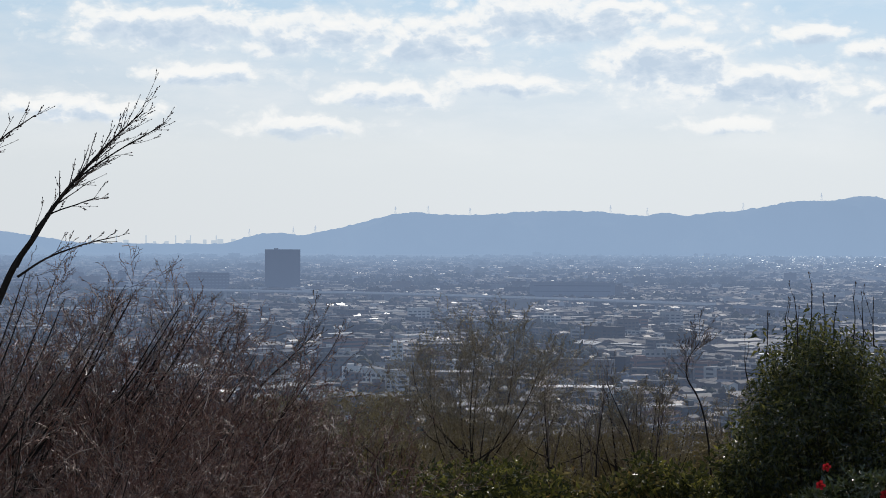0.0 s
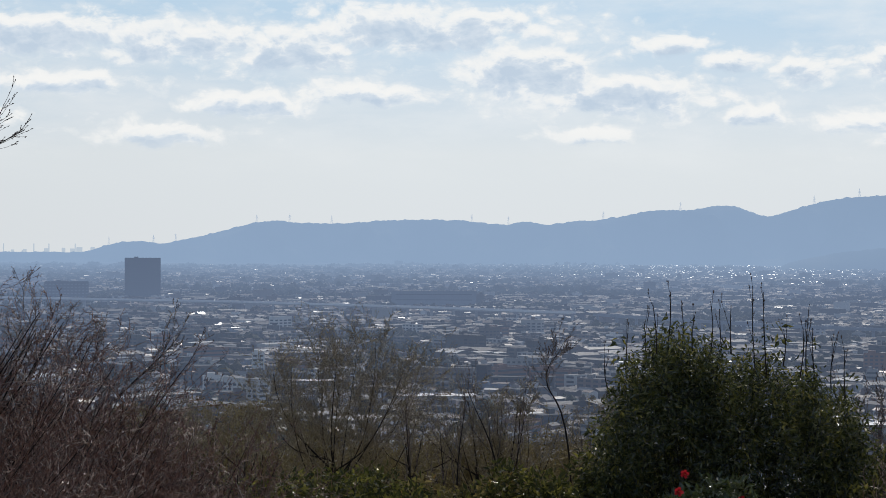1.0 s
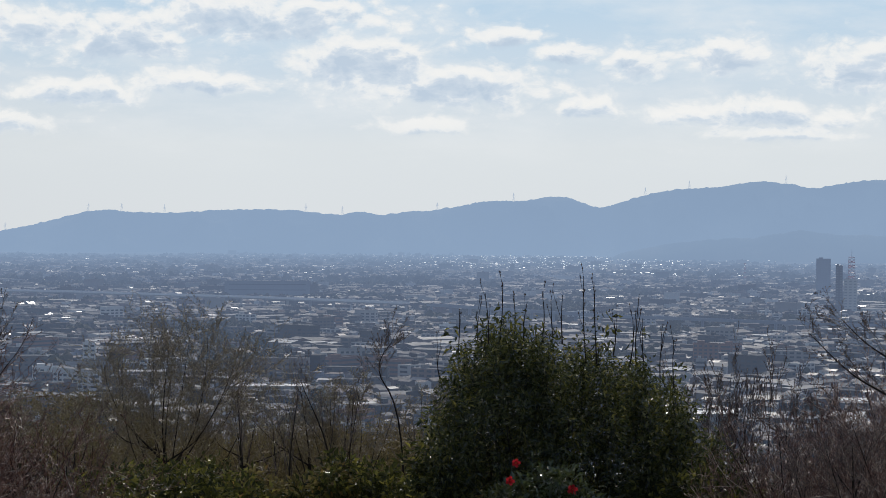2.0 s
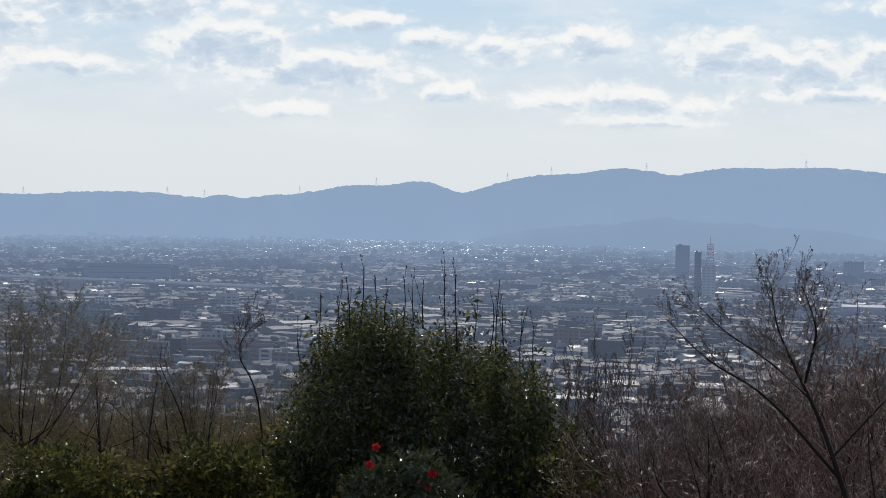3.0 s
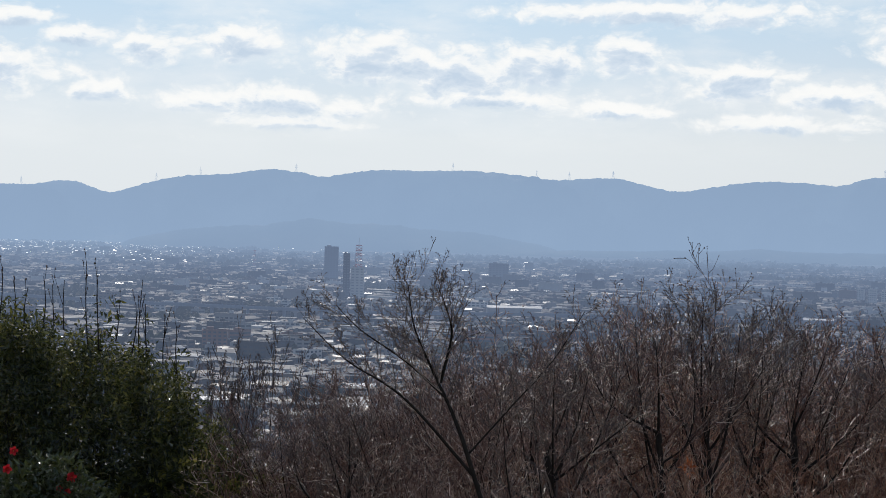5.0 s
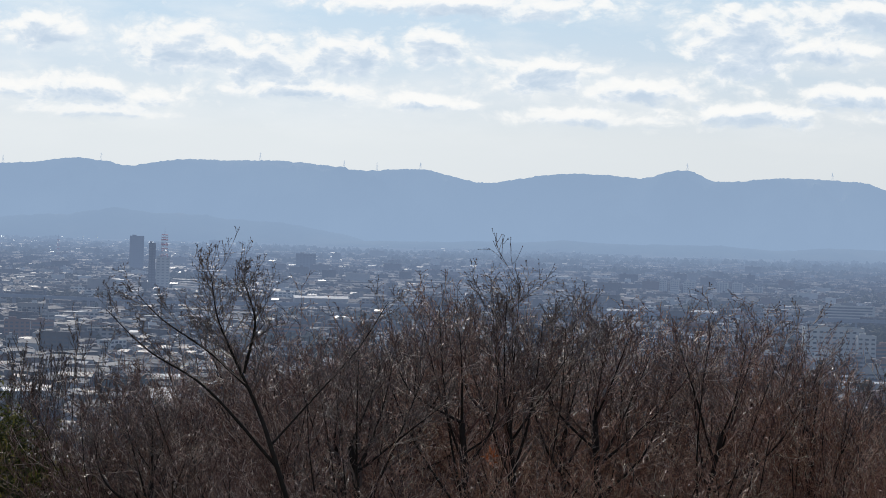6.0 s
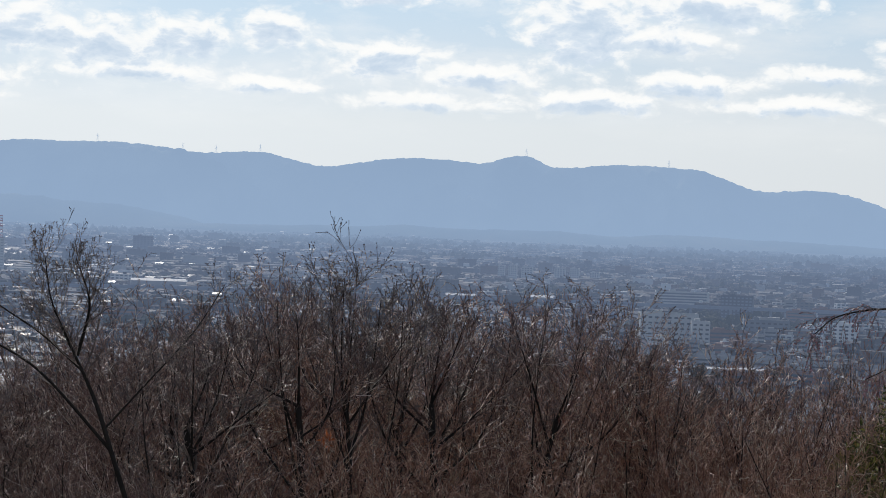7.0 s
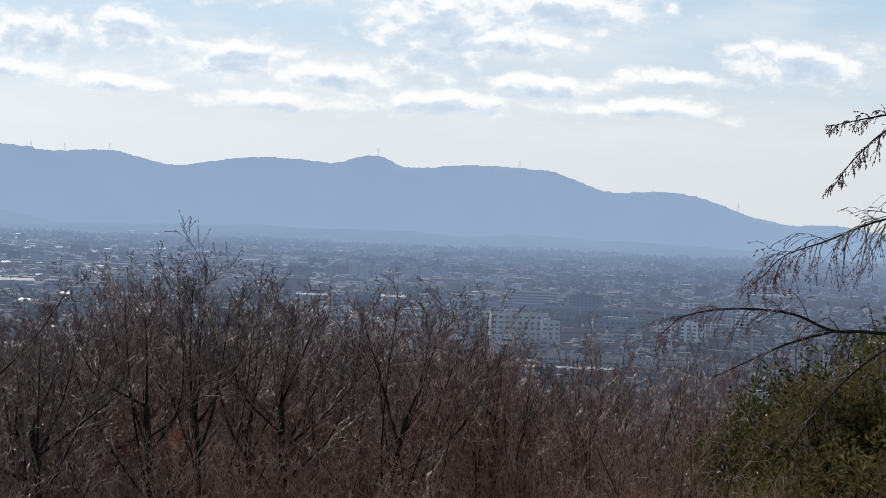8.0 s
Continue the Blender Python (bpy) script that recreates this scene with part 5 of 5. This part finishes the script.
def shrub(name, label, centre, profile, depth, floor, n, leaves, size, mat, seed, lump=(0.16, 0.34), category="shrub", hang=0.0):
    """An uneven evergreen. profile: the top line, as offsets to the side and heights over the eye."""
    r = random.Random(seed)
    c = polar(*centre)
    right, ahead = Vector((math.cos(radians(centre[0])), -math.sin(radians(centre[0])), 0)), polar(centre[0], 1)
    xs, zs = [q[0] for q in profile], [q[1] for q in profile]
    lumps = []
    for k in range(n):
        u = r.uniform(xs[0], xs[-1])
        top = float(np.interp(u, xs, zs))
        s = r.uniform(*lump)
        v = r.uniform(-1, 1) * depth
        low = 1 - (v / depth) ** 2 * 0.35
        z = floor + (top - s * 0.8 - floor) * r.random() ** 0.7 * low
        p = c + right * u + ahead * v
        lumps.append((p.x, p.y, EYE_Z + z, s))
    for k in range(n // 4):
        u = xs[0] + (xs[-1] - xs[0]) * (k + 0.5) / (n // 4)
        s = lump[0] * r.uniform(0.8, 1.3)
        p = c + right * u + ahead * r.uniform(-0.35, 0.35) * depth
        lumps.append((p.x, p.y, EYE_Z + float(np.interp(u, xs, zs)) - s + r.choice((-0.3, -0.16, -0.05, 0.0, 0.06)) * lump[1] * 2.2, s))
    ob = thing(name, label, category)
    foot = Vector((c.x, c.y, height(c.x, c.y) - 0.1))
    for pile in lump_stems(lumps, foot, seed):
        part("stem", pile, BARK, ob)
    part("foliage", leaf_mesh("foliage", mat, lumps, leaves, size, seed, hang=hang), None, ob)
    return ob, right, ahead, c


def shooting_shrub(name, label, centre, profile, depth, floor, sprays, leaves, size, mat, seed):
    """An evergreen of upright sprays, each hung with leaves along its upper part."""
    r = random.Random(seed)
    c = polar(*centre)
    right, ahead = Vector((math.cos(radians(centre[0])), -math.sin(radians(centre[0])), 0)), polar(centre[0], 1)
    xs, zs = [q[0] for q in profile], [q[1] for q in profile]
    ob = thing(name, label, "tree")
    foot = Vector((c.x, c.y, height(c.x, c.y) - 0.1))
    lumps = []
    for k in range(sprays):
        u, v = r.uniform(xs[0], xs[-1]), r.uniform(-1, 1)
        roof = float(np.interp(u, xs, zs)) - 0.3 * v * v * (v > 0) - 0.9 * v * v * (v < 0)
        rim = k % 3 == 0
        z1 = roof + r.choice((-0.22, -0.08, 0.0, 0.06, 0.14)) if rim else floor + (roof - floor) * r.random() ** 0.6
        long = r.uniform(0.35, 0.8)
        lean_u, lean_v = r.uniform(-0.12, 0.12) + 0.1 * u, r.uniform(-0.15, 0.1)
        tip = c + right * u + ahead * (v * depth)
        for j in range(6):
            f = j / 5
            p = tip - right * (lean_u * (1 - f)) - ahead * (lean_v * (1 - f))
            lumps.append((p.x, p.y, EYE_Z + z1 - long * (1 - f) - 0.04, (0.05 + (0.05 if rim else 0.09) * math.sin(math.pi * min(1, 1.15 - f))) * r.uniform(0.75, 1.3)))
        if k % 5 == 0:
            pile = Pile()
            q = Vector((tip.x, tip.y, EYE_Z + z1 - 0.05))
            line = curve([foot, foot.lerp(q, 0.5) + Vector((r.uniform(-.1, .1), r.uniform(-.1, .1), 0.05)), q], 5)
            pile.tube(line, taper(len(line), 0.014, 0.003), 4)
            part("stem", pile, BARK, ob)
    part("foliage", leaf_mesh("foliage", mat, lumps, leaves, size, seed, width=0.34, hang=0.5), None, ob)
    return ob, right, ahead, c


bush, right, ahead, c = shooting_shrub("evergreen_tree", "dense dark glossy evergreen with tall bare shoots on top", (11.5, 20.0),
                                       [(-1.5, -2.83), (-1.4, -2.4), (-1.3, -1.9), (-1.1, -1.6), (-0.95, -1.28), (-0.74, -0.98), (-0.59, -0.86), (-0.4, -1.0), (0.02, -1.08), (0.25, -1.17), (0.49, -1.22), (0.81, -1.28), (1.09, -1.38), (1.30, -1.6), (1.52, -1.95), (1.8, -2.15), (2.1, -2.4), (2.5, -2.7), (2.8, -2.95)], 0.95, -3.7, 680, 100000, 0.064, LEAF, 80)
# shoots: offset to the side, foot and tip heights over the eye, number of side twigs
for k, (u, z0, z1, n) in enumerate(((-0.94, -1.3, -0.82, 0), (-0.62, -1.1, -0.62, 2), (-0.53, -1.1, -0.54, 3), (-0.40, -1.1, -0.66, 2), (-0.30, -1.1, -0.72, 1), (-0.12, -1.1, -0.62, 1), (-0.02, -1.1, -0.7, 2), (0.07, -1.1, -0.64, 0),
                                   (0.30, -1.3, -0.47, 5), (0.40, -1.3, -0.52, 4), (0.78, -1.35, -0.64, 1), (0.70, -1.3, -0.84, 2), (0.86, -1.4, -0.86, 2), (1.02, -1.5, -1.0, 3), (1.12, -1.5, -1.05, 2), (-0.75, -1.2, -0.82, 2), (0.55, -1.2, -0.86, 2), (-1.1, -1.5, -1.15, 2))):
    t = Plant(90 + k, (n, 1), 0.3, 26, 0.5, 0.05, 0.8, 0.3, 0.028, 0.003)
    p = c + right * u + ahead * r.uniform(-0.5, 0.3)
    low, tip = level_with(p.x, p.y, z0), level_with(p.x + r.uniform(-0.04, 0.04), p.y, z1)
    line = curve([low, low.lerp(tip, 0.5) + Vector((r.uniform(-.02, .02), 0, 0)), tip], 4)
    t.limb(line, taper(len(line), 0.007, 0.003), 0, n or 1, 0.26, 0.35)
    for name, pile, mat in (("shoot", t.wood[0], BARK), ("shoot_spray", t.twigs, BARK), ("seed_head", t.buds, BUD)):
        if pile.v:
            tagged(part(name, pile.mesh(name, mat), None, bush), kind="stuff" if name == "seed_head" else "")
top_leaves = [(*(c + right * u + ahead * r.uniform(-.4, .2)).xy, EYE_Z + z, s) for u, z, s in ((0.42, -0.82, 0.1), (0.5, -0.9, 0.12), (0.34, -0.95, 0.1), (-0.95, -1.1, 0.14), (-1.0, -1.0, 0.08), (0.8, -1.05, 0.1), (-0.5, -0.85, 0.1), (0.9, -0.95, 0.07), (-0.25, -0.9, 0.12))]
part("shoot_foliage", leaf_mesh("shoot_foliage", LEAF, top_leaves, 90, 0.075, 82, hang=0.9), None, bush)

# camellia with red flowers
camellia, right, ahead, c = shrub("camellia", "glossy-leaved camellia with open red flowers", (11.3, 18.0), [(-0.75, -2.75), (-0.45, -2.3), (0.0, -2.0), (0.25, -2.05), (0.5, -2.5), (0.62, -2.8)], 0.35, -3.6, 46, 9000, 0.075, CAMELLIA, 83, (0.12, 0.24))


def flower(parent, p, size, seed):
    r = random.Random(seed)
    petals = Pile()
    for ring, (n, tilt, s) in enumerate(((5, 65, 1.0), (5, 40, 0.8), (3, 15, 0.5))):
        for k in range(n):
            a = math.tau * (k + 0.5 * ring) / n + r.uniform(-0.2, 0.2)
            out, up = Vector((math.cos(a), 0, math.sin(a))), Vector((0, -1, 0))
            d = out * math.sin(radians(tilt)) + up * math.cos(radians(tilt))
            w = Vector((-math.sin(a), 0, math.cos(a))) * size * s * 0.36
            b, m, t = p, p + d * size * s * 0.6, p + d * size * s + up * size * 0.1
            petals.add([tuple(q) for q in (b, m + w, t + w * 0.6, t - w * 0.6, m - w)], [(0, 1, 4), (1, 2, 3, 4)])
    f = part("flower", petals.mesh("flower", PETAL), None, parent, "open red flower")
    heart = Pile()
    for k in range(5):
        heart.bud(p, aside(Vector((0, -1, 0)), 12, r), size * 0.55, size * 0.06)
    part("stamens", heart, STAMEN, f)


for k, (x, y, dz, s) in enumerate(((3.22, 17.45, -2.01, 0.042), (3.17, 17.45, -2.16, 0.045), (3.69, 17.35, -2.23, 0.050), (3.67, 17.4, -2.36, 0.034), (2.95, 17.4, -2.48, 0.048), (2.89, 17.4, -2.54, 0.045), (3.60, 17.4, -2.33, 0.03))):
    flower(camellia, level_with(x, y, dz), s, k)

# low evergreens along the slope
LOW = [  # azimuth, distance, half width, top, material, leaves
    (-4.6, 17.5, 0.8, -1.95, LOW_LEAF), (-2.4, 18.0, 0.9, -1.95, LOW_LEAF), (-0.2, 19.0, 0.8, -2.1, LOW_LEAF), (2.0, 18.0, 0.8, -1.95, LOW_LEAF), (4.0, 18.5, 0.8, -2.0, YELLOW_LEAF), (6.0, 18.5, 0.75, -1.95, LOW_LEAF), (7.6, 19.5, 0.6, -2.0, LOW_LEAF),
    (15.6, 19.0, 0.9, -2.1, LOW_LEAF), (17.8, 19.5, 0.7, -2.35, LOW_LEAF), (-6.8, 17.0, 0.7, -2.0, LOW_LEAF), (0.9, 22.0, 0.7, -2.35, LOW_LEAF),
]
for k, (az, d, w, top, mat) in enumerate(LOW):
    q = random.Random(100 + k)
    prof = [(-w, top - 0.7), (-w * 0.6, top - q.uniform(0, 0.3)), (-w * 0.2, top - q.uniform(-0.1, 0.2)), (w * 0.3, top - q.uniform(0, 0.25)), (w * 0.7, top - q.uniform(0, 0.3)), (w, top - 0.7)]
    ob = shrub("evergreen_shrub", "low evergreen shrub with sunlit yellowish leaf tips" if mat is YELLOW_LEAF else "low dark evergreen shrub on the slope", (az, d), prof, 0.6, -3.6, 50, 9000, 0.075, mat, 100 + k, (0.14, 0.28), hang=0.2)[0]
    tagged(ob, group="low evergreens on the slope")

# yellowish young woodland a little further down
for k, (az, d, w, top) in enumerate(((-2.8, 44, 1.7, -3.45), (-1.0, 46, 1.6, -3.7), (-4.6, 45, 1.6, -3.6), (0.9, 47, 1.5, -4.2), (2.8, 46, 1.5, -4.4), (4.6, 44, 1.6, -4.1), (6.5, 45, 1.5, -4.2), (-3.8, 38, 1.3, -3.5), (-1.8, 38, 1.3, -3.6), (0.0, 39, 1.2, -4.0), (8.4, 45, 1.6, -4.3), (7.5, 40, 1.3, -4.0), (3.7, 40, 1.4, -3.95), (5.6, 40, 1.4, -3.9), (1.8, 41, 1.3, -4.1), (10.2, 44, 1.6, -4.3))):
    q = random.Random(200 + k)
    prof = [(-w, top - 1.2), (-w * 0.6, top - q.uniform(0, 0.5)), (0, top), (w * 0.5, top - q.uniform(0, 0.4)), (w, top - 1.2)]
    ob = shrub("budding_tree", "young woodland tree with sparse yellow-green new leaves", (az, d), prof, 1.2, -6.5, 90, 24000, 0.07, WOODLAND, 200 + k, (0.22, 0.5), "tree")[0]
    tagged(ob, group="budding woodland trees")

# hedge bank below the cherry
for k, (az, d, prof) in enumerate(((44.7, 15.5, [(-0.9, -2.2), (-0.5, -1.75), (0, -1.35), (0.4, -1.15), (0.9, -1.25)]), (46.6, 14.5, [(-0.9, -1.6), (-0.4, -0.95), (0, -0.8), (0.5, -0.6), (1.0, -0.6)]), (49.0, 14, [(-0.9, -1.2), (-0.4, -0.65), (0, -0.55), (0.6, -0.45), (1.2, -0.6)]), (46.2, 12.6, [(-0.9, -1.9), (-0.3, -1.5), (0.3, -1.2), (0.9, -0.9), (1.3, -1.0)]))):
    ob = shrub("evergreen_shrub", "bank of glossy evergreen shrubs mixed with brown twigs", (az, d), prof, 0.6, -3.2, 110, 34000, 0.04, YELLOW_LEAF if k != 1 else LOW_LEAF, 300 + k, (0.12, 0.26))[0]
    tagged(ob, group="evergreens below the cherry")

# weeping cherry in bud
t = Plant(41, (8, 5), 0.6, 46, -0.1, 0.16, 0.5, 5, 0.013, 0.0014, 0.42)
guided(t, [([level_with(8.9, 6.6, -0.62), level_with(8.22, 7.38, -0.54), level_with(8.05, 7.57, -0.54), level_with(7.89, 7.73, -0.46), level_with(7.68, 7.94, -0.45), level_with(7.50, 8.11, -0.50), level_with(7.42, 8.2, -0.60)], 0.012, 0.0025, 40, 0.24, 0.1),
           ([level_with(8.9, 6.6, -0.2), level_with(8.35, 7.25, 0.06), level_with(8.19, 7.42, 0.04), level_with(8.0, 7.62, -0.08), level_with(7.86, 7.76, -0.16), level_with(7.78, 7.84, -0.28)], 0.009, 0.002, 46, 0.30, 0.15),
           ([level_with(8.9, 6.6, 0.62), level_with(8.35, 7.25, 0.62), level_with(8.17, 7.44, 0.58), level_with(8.00, 7.62, 0.52)], 0.010, 0.002, 14, 0.14, 0.3),
           ([level_with(8.6, 7.0, 0.7), level_with(8.25, 7.35, 0.55), level_with(8.1, 7.5, 0.38), level_with(8.02, 7.60, 0.2)], 0.009, 0.002, 16, 0.12, 0.2),
           ([level_with(8.05, 7.57, -0.54), level_with(7.9, 7.75, -0.62), level_with(7.75, 7.88, -0.72), level_with(7.6, 8.0, -0.82)], 0.008, 0.002, 14, 0.2, 0.2),
           ([level_with(8.4, 7.2, -0.5), level_with(8.2, 7.45, -0.68), level_with(8.0, 7.65, -1.0), level_with(7.85, 7.8, -1.4)], 0.008, 0.002, 12, 0.3, 0.2),
           ([Vector((9.2, 6.3, height(9.2, 6.3) - 0.1)), level_with(9.1, 6.4, -0.9), level_with(8.95, 6.55, -0.3), level_with(8.9, 6.6, 0.7), level_with(8.85, 6.7, 1.3)], 0.07, 0.02, 10, 0.4, 0.6)])
t.build("weeping_cherry", "weeping cherry with drooping twigs and pinkish buds", "tree", twig=TWIG, bud=PINK_BUD)

# a few withered leaves caught in the thicket
dead = thing("dead_leaves", "small cluster of withered orange leaves caught in twigs", "leaves")
part("leaf_cluster", leaf_mesh("leaf_cluster", DEAD_LEAF, [(5.70, 10.3, EYE_Z - 1.36, 0.03)], 26, 0.04, 5), None, dead)
